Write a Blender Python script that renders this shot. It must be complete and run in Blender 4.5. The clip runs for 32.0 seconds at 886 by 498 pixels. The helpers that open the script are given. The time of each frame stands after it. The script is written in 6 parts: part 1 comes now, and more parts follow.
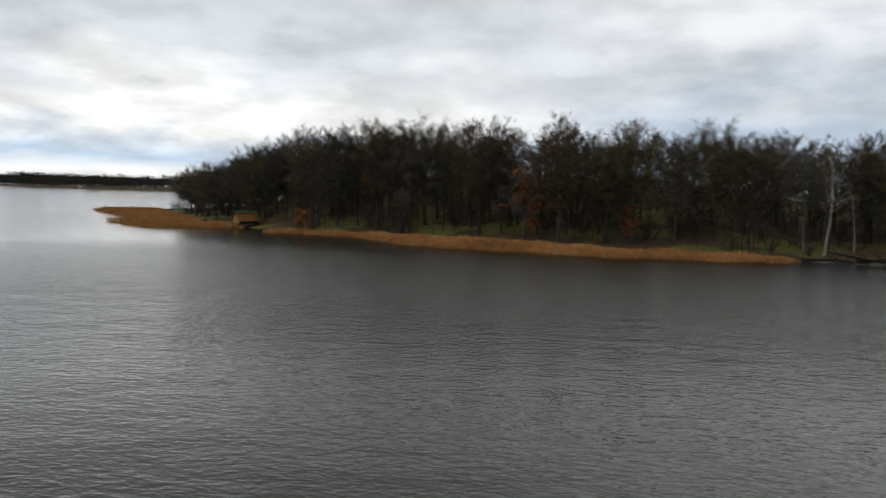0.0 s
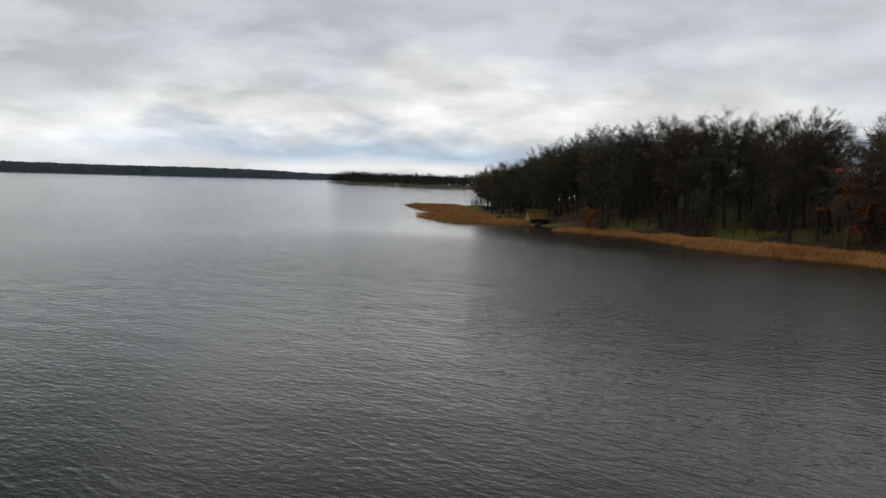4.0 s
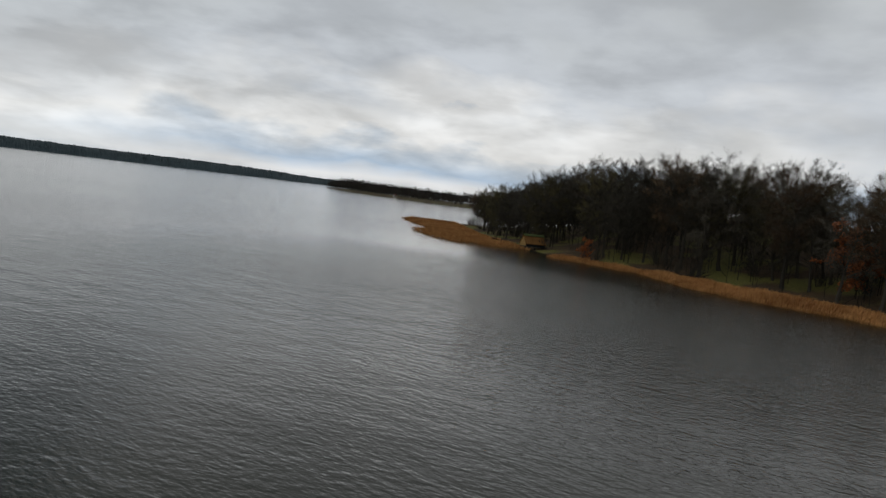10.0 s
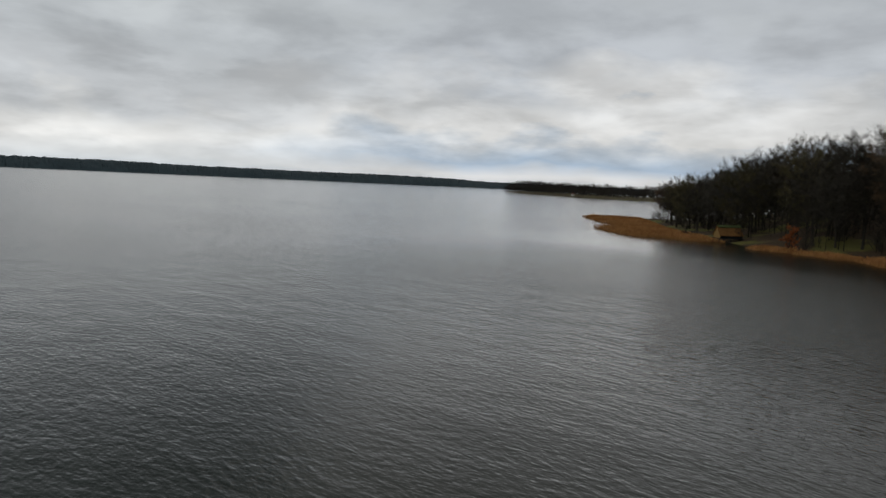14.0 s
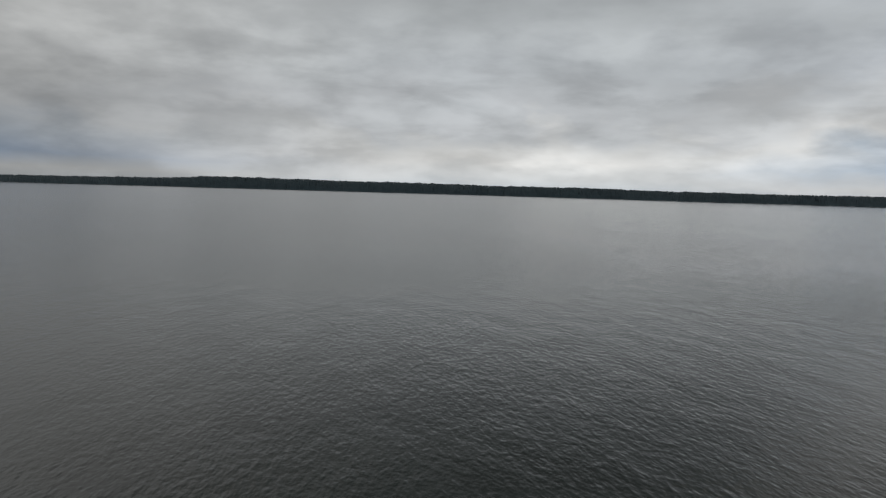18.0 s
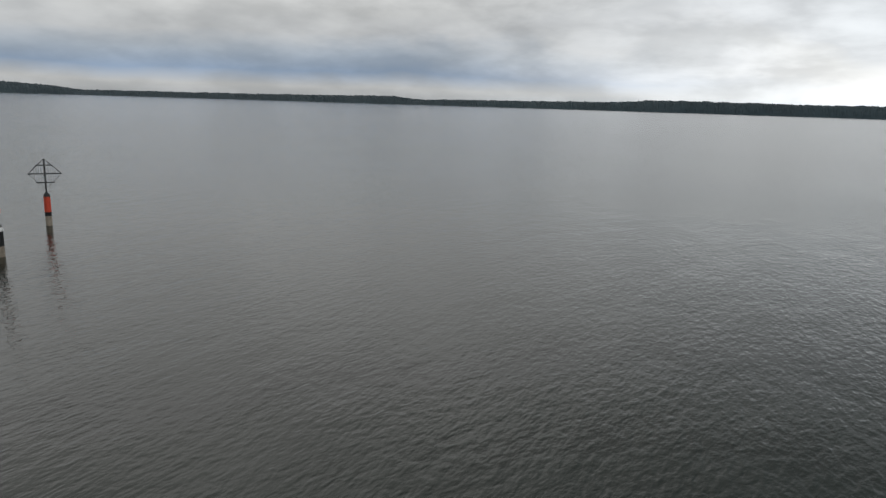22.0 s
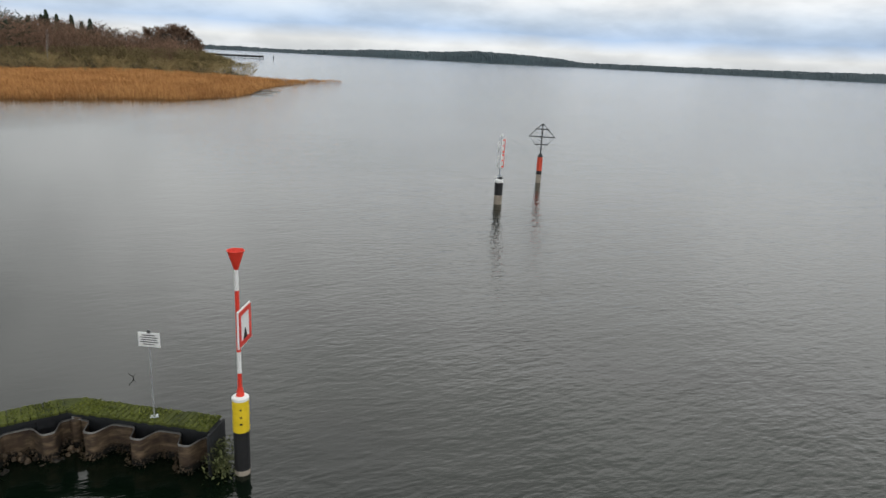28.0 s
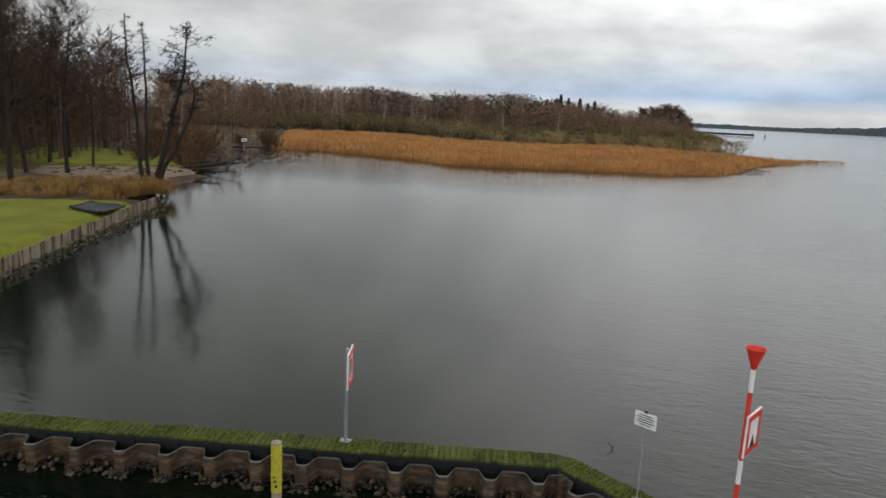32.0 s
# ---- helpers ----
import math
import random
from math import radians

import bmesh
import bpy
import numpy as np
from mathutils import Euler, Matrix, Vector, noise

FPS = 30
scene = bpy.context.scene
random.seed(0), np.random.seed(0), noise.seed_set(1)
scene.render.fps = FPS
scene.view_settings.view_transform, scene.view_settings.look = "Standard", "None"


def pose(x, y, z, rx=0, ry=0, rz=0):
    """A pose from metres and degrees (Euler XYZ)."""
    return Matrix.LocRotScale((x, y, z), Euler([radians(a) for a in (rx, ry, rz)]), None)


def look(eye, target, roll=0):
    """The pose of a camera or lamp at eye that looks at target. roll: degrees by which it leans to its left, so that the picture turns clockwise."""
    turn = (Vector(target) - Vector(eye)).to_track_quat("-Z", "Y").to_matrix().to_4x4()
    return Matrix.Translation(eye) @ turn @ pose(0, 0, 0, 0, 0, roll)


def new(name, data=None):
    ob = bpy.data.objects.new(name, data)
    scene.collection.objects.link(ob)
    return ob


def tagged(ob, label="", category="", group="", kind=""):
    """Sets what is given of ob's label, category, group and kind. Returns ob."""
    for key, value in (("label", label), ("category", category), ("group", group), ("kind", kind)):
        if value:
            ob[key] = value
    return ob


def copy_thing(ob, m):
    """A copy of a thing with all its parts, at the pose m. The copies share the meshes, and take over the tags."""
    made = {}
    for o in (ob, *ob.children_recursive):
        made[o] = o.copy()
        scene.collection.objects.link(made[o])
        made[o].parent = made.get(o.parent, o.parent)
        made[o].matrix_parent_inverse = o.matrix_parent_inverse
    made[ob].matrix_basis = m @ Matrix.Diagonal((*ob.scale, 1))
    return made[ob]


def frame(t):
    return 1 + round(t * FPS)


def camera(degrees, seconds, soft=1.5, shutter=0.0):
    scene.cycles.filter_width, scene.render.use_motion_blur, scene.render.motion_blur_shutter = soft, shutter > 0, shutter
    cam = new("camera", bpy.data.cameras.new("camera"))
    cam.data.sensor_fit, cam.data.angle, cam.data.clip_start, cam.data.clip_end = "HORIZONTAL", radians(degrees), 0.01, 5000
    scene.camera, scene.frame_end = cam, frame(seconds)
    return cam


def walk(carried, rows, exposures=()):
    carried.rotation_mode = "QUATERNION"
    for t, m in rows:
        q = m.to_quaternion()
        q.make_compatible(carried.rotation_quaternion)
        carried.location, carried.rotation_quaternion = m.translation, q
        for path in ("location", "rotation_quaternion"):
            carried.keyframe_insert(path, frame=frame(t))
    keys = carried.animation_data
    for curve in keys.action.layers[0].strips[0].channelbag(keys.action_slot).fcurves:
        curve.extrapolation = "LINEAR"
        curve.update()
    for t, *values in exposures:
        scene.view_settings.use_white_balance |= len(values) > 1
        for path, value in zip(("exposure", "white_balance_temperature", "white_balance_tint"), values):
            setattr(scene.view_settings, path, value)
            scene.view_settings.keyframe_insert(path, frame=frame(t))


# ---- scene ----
# Camera: turns on a high stand above a canal mouth, about 7.5 m over the lake.
cam = camera(65.6, 32.0, soft=1.4, shutter=0.2)
PATH = [
    (0, (0.165, -0.115, 7.433), 6.25, -5.06, 1.10),
    (0.5, (0.153, -0.100, 7.437), 13.06, -4.27, 1.93),
    (1, (0.131, -0.067, 7.438), 12.25, -4.26, 1.41),
    (1.5, (0.123, -0.037, 7.445), 17.50, -4.64, -0.07),
    (2, (0.111, 0.005, 7.453), 25.01, -5.32, -0.33),
    (2.5, (0.143, 0.030, 7.469), 29.34, -5.62, 0.84),
    (4.5, (0.396, 0.095, 7.467), 30.12, -5.66, 1.51),
    (5, (0.411, 0.093, 7.468), 28.47, -6.01, 1.05),
    (5.5, (0.432, 0.091, 7.466), 30.88, -7.42, 2.16),
    (6, (0.410, 0.089, 7.466), 32.71, -7.01, 3.32),
    (6.5, (0.369, 0.077, 7.487), 28.59, -7.15, 1.92),
    (7, (0.293, 0.072, 7.507), 29.71, -6.86, 2.84),
    (7.5, (0.205, 0.069, 7.526), 34.56, -7.49, 3.96),
    (8, (0.147, 0.064, 7.532), 30.43, -5.38, 4.82),
    (8.5, (0.071, 0.044, 7.527), 32.26, -5.09, 5.34),
    (9, (0.041, 0.028, 7.527), 34.69, -5.92, 5.84),
    (9.5, (0.045, 0.045, 7.528), 34.49, -4.94, 7.02),
    (10, (-0.003, 0.032, 7.529), 29.57, -4.29, 6.84),
    (10.5, (-0.096, 0.022, 7.539), 31.69, -2.48, 7.58),
    (11, (-0.153, 0.011, 7.532), 35.01, -3.14, 7.78),
    (11.5, (-0.201, -0.011, 7.526), 28.39, -2.11, 6.49),
    (12, (-0.239, -0.022, 7.524), 28.69, -2.68, 7.37),
    (12.5, (-0.245, -0.002, 7.518), 30.08, -4.30, 7.69),
    (13, (-0.332, -0.024, 7.539), 28.81, -3.03, 7.17),
    (13.5, (-0.435, -0.045, 7.552), 36.82, -4.70, 2.73),
    (14, (-0.497, -0.073, 7.548), 44.47, -5.39, 2.56),
    (14.5, (-0.488, -0.087, 7.548), 47.46, -4.14, 4.33),
    (15, (-0.420, -0.094, 7.535), 51.35, -3.40, 2.52),
    (15.5, (-0.341, -0.092, 7.525), 59.71, -2.86, 3.19),
    (17.5, (-0.086, -0.017, 7.508), 76.20, -3.35, 1.28),
    (18, (-0.052, -0.007, 7.502), 81.91, -4.72, 1.66),
    (18.5, (-0.034, -0.002, 7.499), 83.33, -3.82, 2.89),
    (19, (-0.028, 0.003, 7.496), 86.29, -4.13, 2.64),
    (19.5, (-0.029, 0.011, 7.496), 94.63, -7.02, 2.19),
    (20, (-0.040, 0.022, 7.495), 100.91, -10.66, 2.57),
    (20.5, (-0.062, 0.040, 7.492), 101.22, -10.05, 2.66),
    (21, (-0.099, 0.075, 7.488), 106.57, -10.63, 2.39),
    (21.5, (-0.167, 0.135, 7.479), 113.04, -11.01, 1.55),
    (22, (-0.292, 0.236, 7.465), 117.13, -11.95, 1.77),
    (22.5, (-0.011, 0.074, 7.446), 114.66, -11.07, 2.44),
    (23, (-0.023, 0.119, 7.405), 117.10, -11.85, 4.11),
    (23.5, (-0.033, 0.103, 7.476), 123.07, -13.29, 3.39),
    (24, (-0.109, 0.147, 7.467), 121.44, -11.73, 3.76),
    (24.5, (0.046, 0.054, 7.452), 123.26, -13.19, 3.94),
    (25, (0.212, -0.064, 7.518), 128.86, -14.87, 3.01),
    (25.5, (0.065, 0.011, 7.587), 135.88, -14.48, 1.98),
    (27.5, (-0.434, 0.306, 7.486), 152.56, -16.10, 2.79),
    (28, (-0.262, 0.269, 7.433), 155.05, -15.47, 2.89),
    (28.5, (-0.167, 0.067, 7.445), 163.68, -15.88, 2.32),
    (29, (-0.114, -0.067, 7.417), 172.71, -15.11, 2.42),
    (29.5, (-0.071, -0.105, 7.425), 172.09, -14.75, 3.50),
    (30, (0.084, -0.151, 7.428), 175.41, -14.02, 2.66),
    (30.5, (0.201, -0.225, 7.380), 184.59, -15.12, 1.15),
    (31, (0.248, -0.355, 7.460), 188.75, -14.26, 3.55),
    (31.5, (0.432, -0.314, 7.466), 188.24, -10.94, 2.27),
    (32, (0.590, -0.368, 7.450), 193.43, -11.15, 2.66),
]


def aim(eye, yaw, pitch, roll):
    y, p = radians(yaw), radians(pitch)
    way = Vector((-math.sin(y) * math.cos(p), math.cos(y) * math.cos(p), math.sin(p)))
    return look(eye, Vector(eye) + way * 10, roll)


walk(cam, [(t, aim(eye, yaw, pitch, roll)) for t, eye, yaw, pitch, roll in PATH],
     exposures=[(0, -0.15), (0.9, -0.4), (5, -0.4), (8, -0.45), (11, -0.62), (15, -0.7), (18, -0.82), (19, -0.78), (20, -0.36), (20.5, -0.2), (22, -0.06), (23, -0.03), (24, 0.20), (25, 0.24), (28, 0.72), (29, 0.55), (30, 0.72), (31, 0.97), (32, 0.52)])

# ---- sky and sun ----
SUN_BEARING, SUN_ELEVATION = 8.0, 40.0


def node(tree, kind, **values):
    n = tree.nodes.new(kind)
    for key, value in values.items():
        if key == "ops":
            n.operation = value
        elif key == "blend":
            n.data_type = "RGBA"
            n.blend_type = value
        else:
            n.inputs[key.replace("_", " ")].default_value = value
    return n


def maths(tree, ops, a, b=None, c=None):
    n = tree.nodes.new("ShaderNodeMath")
    n.operation = ops
    for k, v in enumerate((a, b, c)):
        if v is None:
            continue
        if isinstance(v, (int, float)):
            n.inputs[k].default_value = v
        else:
            tree.links.new(v, n.inputs[k])
    return n.outputs[0]


def ramp(tree, fac, stops):
    n = tree.nodes.new("ShaderNodeValToRGB")
    while len(n.color_ramp.elements) < len(stops):
        n.color_ramp.elements.new(1.0)
    for e, (at, col) in zip(n.color_ramp.elements, stops):
        e.position = at
        e.color = (*col, 1) if len(col) == 3 else col
    if fac is not None:
        tree.links.new(fac, n.inputs[0])
    return n.outputs[0]


def mixed(tree, fac, a, b, blend="MIX"):
    n = tree.nodes.new("ShaderNodeMix")
    n.data_type = "RGBA"
    n.blend_type = blend
    for sock, v in ((n.inputs[0], fac), (n.inputs[6], a), (n.inputs[7], b)):
        if isinstance(v, (int, float)):
            sock.default_value = v
        elif isinstance(v, tuple):
            sock.default_value = (*v, 1)
        else:
            tree.links.new(v, sock)
    return n.outputs[2]


def spread(tree, value, lo, hi, to_lo=0.0, to_hi=1.0):
    n = tree.nodes.new("ShaderNodeMapRange")
    n.interpolation_type = "SMOOTHSTEP"
    tree.links.new(value, n.inputs[0])
    for k, v in enumerate((lo, hi, to_lo, to_hi)):
        n.inputs[k + 1].default_value = v
    return n.outputs[0]


world = bpy.data.worlds.new("world")
scene.world = world
world.use_nodes = True
wt = world.node_tree
wt.nodes.clear()
coord = wt.nodes.new("ShaderNodeTexCoord")
split = wt.nodes.new("ShaderNodeSeparateXYZ")
wt.links.new(coord.outputs["Generated"], split.inputs[0])
up = maths(wt, "MAXIMUM", split.outputs[2], 0.0)
# the cloud deck: flat layer seen in perspective
depth = maths(wt, "ADD", up, 0.24)
join = wt.nodes.new("ShaderNodeCombineXYZ")
wt.links.new(maths(wt, "DIVIDE", split.outputs[0], depth), join.inputs[0])
wt.links.new(maths(wt, "DIVIDE", split.outputs[1], depth), join.inputs[1])
puff = wt.nodes.new("ShaderNodeMapping")
puff.inputs["Scale"].default_value = (1.0, 1.0, 2.6)
wt.links.new(coord.outputs["Generated"], puff.inputs[0])
big = node(wt, "ShaderNodeTexNoise", Scale=4.0, Detail=5.0, Roughness=0.5, Distortion=0.1)
fine = node(wt, "ShaderNodeTexNoise", Scale=9.0, Detail=5.0, Roughness=0.5, Distortion=0.1)
veil = node(wt, "ShaderNodeTexNoise", Scale=1.6, Detail=4.0, Roughness=0.5, Distortion=0.1)
for n in (big, fine):
    wt.links.new(puff.outputs[0], n.inputs["Vector"])
wt.links.new(join.outputs[0], veil.inputs["Vector"])
lift = maths(wt, "MULTIPLY", maths(wt, "SUBTRACT", big.outputs[0], 0.5), 0.21)
lift = maths(wt, "ADD", lift, maths(wt, "MULTIPLY", maths(wt, "SUBTRACT", fine.outputs[0], 0.5), 0.12))
# the eastern deck is smoother
lift = maths(wt, "MULTIPLY", lift, spread(wt, split.outputs[1], 0.1, -0.7, 1.0, 0.30))
band = maths(wt, "ADD", up, maths(wt, "MULTIPLY", lift, spread(wt, up, 0.0, 0.12, 0.10, 1.0)))
band = maths(wt, "MULTIPLY", band, 2.5)
west = ramp(wt, band, [(0.0, (0.95, 0.99, 1.03)), (0.04, (1.08, 1.10, 1.12)), (0.085, (0.58, 0.74, 0.94)), (0.13, (0.78, 0.89, 1.02)),
                       (0.19, (1.16, 1.16, 1.15)), (0.28, (1.08, 1.09, 1.09)), (0.42, (0.74, 0.78, 0.83)), (0.6, (0.72, 0.76, 0.80)), (0.78, (0.60, 0.63, 0.64)), (1.0, (0.43, 0.455, 0.455))])
mid = ramp(wt, band, [(0.0, (0.92, 1.02, 1.10)), (0.05, (1.16, 1.20, 1.22)), (0.12, (1.28, 1.28, 1.26)), (0.17, (1.12, 1.13, 1.12)), (0.24, (0.86, 0.89, 0.92)),
                      (0.4, (0.78, 0.82, 0.85)), (0.6, (0.80, 0.84, 0.86)), (0.78, (0.60, 0.63, 0.64)), (1.0, (0.38, 0.41, 0.41))])
east = ramp(wt, band, [(0.0, (0.41, 0.43, 0.45)), (0.045, (0.51, 0.52, 0.525)), (0.095, (0.27, 0.355, 0.49)), (0.15, (0.38, 0.435, 0.51)),
                       (0.22, (0.51, 0.52, 0.53)), (0.30, (0.57, 0.575, 0.57)), (0.45, (0.80, 0.805, 0.79)), (1.0, (1.20, 1.20, 1.17))])
land_side = ramp(wt, band, [(0.0, (0.40, 0.41, 0.42)), (0.05, (0.47, 0.475, 0.475)), (0.10, (0.37, 0.41, 0.47)), (0.22, (0.47, 0.475, 0.475)), (0.34, (0.40, 0.405, 0.395)), (0.6, (0.42, 0.425, 0.405)), (1.0, (0.52, 0.525, 0.50))])
east = mixed(wt, spread(wt, split.outputs[0], -0.15, 0.45), east, land_side)
north = ramp(wt, band, [(0.0, (0.62, 0.70, 0.82)), (0.08, (0.50, 0.60, 0.76)), (0.24, (0.56, 0.66, 0.80)), (0.36, (0.70, 0.75, 0.81)), (0.5, (0.86, 0.89, 0.92)), (0.8, (0.95, 0.98, 1.0)), (1.0, (0.86, 0.89, 0.90))])
west = mixed(wt, spread(wt, split.outputs[0], -0.12, 0.25), west, north)
clouds = mixed(wt, spread(wt, split.outputs[1], 0.80, 0.35), west, mid)
clouds = mixed(wt, spread(wt, split.outputs[1], 0.20, -0.55), clouds, east)
tone = spread(wt, maths(wt, "ADD", maths(wt, "MULTIPLY", fine.outputs[0], 0.55), maths(wt, "MULTIPLY", veil.outputs[0], 0.45)), 0.37, 0.63, 0.85, 1.12)
# heaped clouds low over the far shore, lit tops and grey bases
heap_map = wt.nodes.new("ShaderNodeMapping")
heap_map.inputs["Scale"].default_value = (1.0, 1.0, 3.4)
wt.links.new(coord.outputs["Generated"], heap_map.inputs[0])
heap = node(wt, "ShaderNodeTexNoise", Scale=6.5, Detail=5.0, Roughness=0.52, Distortion=0.2)
wt.links.new(heap_map.outputs[0], heap.inputs["Vector"])
heaps = spread(wt, heap.outputs[0], 0.38, 0.62, -0.12, 0.12)
where = maths(wt, "MULTIPLY", spread(wt, up, 0.015, 0.05), spread(wt, up, 0.30, 0.12))
where = maths(wt, "MULTIPLY", where, maths(wt, "MULTIPLY", spread(wt, split.outputs[1], -0.75, -0.1, 0.25, 1.0), spread(wt, split.outputs[0], 0.1, -0.35, 0.35, 1.0)))
tone = maths(wt, "ADD", tone, maths(wt, "MULTIPLY", heaps, where))
grey = wt.nodes.new("ShaderNodeCombineColor")
for k in range(3):
    wt.links.new(tone, grey.inputs[k])
clouds = mixed(wt, 1.0, clouds, grey.outputs[0], "MULTIPLY")
sky = wt.nodes.new("ShaderNodeTexSky")
sky.sky_type = "NISHITA"
sky.sun_disc = False
sky.sun_elevation = radians(SUN_ELEVATION)
sky.sun_rotation = radians(-SUN_BEARING)
blue = wt.nodes.new("ShaderNodeVectorMath")
blue.operation = "SCALE"
blue.inputs["Scale"].default_value = 0.1
wt.links.new(sky.outputs[0], blue.inputs[0])
final = mixed(wt, 0.06, clouds, blue.outputs[0])
back = node(wt, "ShaderNodeBackground", Strength=1.0)
wt.links.new(final, back.inputs["Color"])
wout = wt.nodes.new("ShaderNodeOutputWorld")
wt.links.new(back.outputs[0], wout.inputs[0])

sun = bpy.data.lights.new("sun", "SUN")
sun.energy, sun.angle, sun.color = 0.55, radians(90), (1.0, 0.95, 0.88)
b, e = radians(SUN_BEARING), radians(SUN_ELEVATION)
sun_at = Vector((-math.sin(b) * math.cos(e), math.cos(b) * math.cos(e), math.sin(e)))
new("sun", sun).matrix_world = look(sun_at * 200, (0, 0, 0))


# ---- materials ----
def material(name, dark, light, grain=8.0, stain=0.7, rough=0.85, bump=0.3, depth=0.02, per_piece=0.0, per_island=0.0, metal=0.0, spec=0.3):
    """A surface with two scales of variation, in metres, and fine relief."""
    m = bpy.data.materials.new(name)
    m.use_nodes = True
    t = m.node_tree
    p = t.nodes["Principled BSDF"]
    p.inputs["Roughness"].default_value, p.inputs["Metallic"].default_value = rough, metal
    p.inputs["Specular IOR Level"].default_value = spec
    geo = t.nodes.new("ShaderNodeNewGeometry")
    small = node(t, "ShaderNodeTexNoise", Scale=grain, Detail=6.0, Roughness=0.65)
    large = node(t, "ShaderNodeTexNoise", Scale=stain, Detail=4.0, Roughness=0.6)
    for n in (small, large):
        t.links.new(geo.outputs["Position"], n.inputs["Vector"])
    both = maths(t, "ADD", maths(t, "MULTIPLY", small.outputs[0], 0.5), maths(t, "MULTIPLY", large.outputs[0], 0.5))
    if per_piece:
        info = t.nodes.new("ShaderNodeObjectInfo")
        both = maths(t, "ADD", both, maths(t, "MULTIPLY", maths(t, "SUBTRACT", info.outputs["Random"], 0.5), per_piece))
    if per_island:
        both = maths(t, "ADD", both, maths(t, "MULTIPLY", maths(t, "SUBTRACT", geo.outputs["Random Per Island"], 0.5), per_island))
    t.links.new(ramp(t, both, [(0.3, dark), (0.7, light)]), p.inputs["Base Color"])
    if bump:
        b = node(t, "ShaderNodeBump", Strength=bump, Distance=depth)
        t.links.new(small.outputs[0], b.inputs["Height"])
        t.links.new(b.outputs[0], p.inputs["Normal"])
    return m


BARK = material("bark", (0.022, 0.0195, 0.015), (0.066, 0.058, 0.045), 14, 0.8, 0.95, 0.6, 0.02, per_piece=0.25)
BARK_DARK = material("dark_bark", (0.010, 0.008, 0.007), (0.034, 0.027, 0.021), 14, 0.8, 0.9, 0.6, 0.02)
TWIG = material("twig", (0.060, 0.043, 0.027), (0.170, 0.122, 0.074), 2, 0.15, 0.95, 0, per_piece=0.35, per_island=0.3)
OAK_TWIG = material("oak_twig", (0.026, 0.0235, 0.018), (0.084, 0.074, 0.056), 2, 0.15, 0.95, 0, per_piece=0.4, per_island=0.3)
TWIG_MOSSY = material("mossy_twig", (0.040, 0.035, 0.016), (0.120, 0.102, 0.046), 2, 0.15, 0.95, 0, per_piece=0.3, per_island=0.3)
TWIG_RUSTY = material("rusty_twig", (0.044, 0.028, 0.015), (0.130, 0.082, 0.043), 2, 0.15, 0.95, 0, per_piece=0.3, per_island=0.3)
TWIG_RED = material("reddish_twig", (0.075, 0.043, 0.027), (0.245, 0.150, 0.102), 0.25, 0.03, 0.95, 0, per_island=0.5)
TWIG_OLIVE = material("olive_twig", (0.105, 0.083, 0.036), (0.27, 0.205, 0.095), 0.6, 0.05, 0.95, 0, per_piece=0.4)
TWIG_DUSK = material("dark_reddish_twig", (0.026, 0.0155, 0.010), (0.092, 0.055, 0.037), 0.5, 0.06, 0.95, 0, per_piece=0.3, per_island=0.5)
TWIG_BROWN = material("red_brown_twig", (0.048, 0.027, 0.017), (0.160, 0.094, 0.062), 0.4, 0.05, 0.95, 0, per_island=0.5)
BIRCH = material("birch_bark", (0.08, 0.07, 0.06), (0.46, 0.44, 0.41), 5, 1.6, 0.8, 0.3)
LEAF_RUST = material("rust_leaf", (0.14, 0.042, 0.012), (0.34, 0.105, 0.030), 3, 0.3, 0.8, 0, per_island=0.5)
NEEDLE = material("needle", (0.012, 0.022, 0.013), (0.035, 0.055, 0.030), 1.5, 0.1, 0.9, 0, per_island=0.4)
REED = material("reed", (0.22, 0.088, 0.027), (0.63, 0.335, 0.122), 0.8, 0.10, 0.9, 0, per_island=0.22)
STRAW = material("straw_grass", (0.13, 0.070, 0.021), (0.34, 0.20, 0.068), 1.0, 0.2, 0.9, 0, per_island=0.45)
# forest green shifted to blue: distance haze is put into the base colour
HAZY_HILLWOOD = material("hazy_hill_forest", (0.013, 0.026, 0.034), (0.034, 0.057, 0.068), 0.05, 0.006, 1.0, 0)
FARWOOD = material("far_wood", (0.022, 0.020, 0.017), (0.055, 0.047, 0.038), 0.3, 0.02, 1.0, 0, per_island=0.4)
LITTER = material("leaf_litter", (0.030, 0.022, 0.013), (0.095, 0.066, 0.036), 1.6, 0.16, 1.0, 0.5, 0.1)
STONE = material("stone", (0.09, 0.085, 0.075), (0.30, 0.28, 0.25), 12, 2, 0.85, 0.5, 0.02, per_piece=0.4)
PLANK = material("weathered_plank", (0.055, 0.042, 0.028), (0.25, 0.20, 0.14), 25, 2, 0.9, 0.5, 0.008, per_piece=0.5)
# moss and rust tones lowered to stand in for shade over the quay
MOSS = material("mossy_plank", (0.014, 0.020, 0.005), (0.100, 0.114, 0.021), 16, 0.9, 1.0, 0.9, 0.02, per_piece=0.12)
TUFT = material("moss_tuft", (0.030, 0.044, 0.007), (0.150, 0.168, 0.030), 20, 1.2, 1.0, 0, per_island=0.5)
DARK_TIMBER = material("dark_timber", (0.008, 0.009, 0.010), (0.024, 0.026, 0.030), 9, 1.2, 0.75, 0.4)
RUST = material("rusty_steel", (0.012, 0.009, 0.008), (0.095, 0.060, 0.038), 6, 2.2, 0.85, 0.6, 0.01, per_piece=0.15)
# pale tone paints the glint along the pile tops
RIM = material("steel_edge_glint", (0.07, 0.068, 0.066), (0.32, 0.31, 0.30), 16, 3, 0.6, 0.2, 0.003)
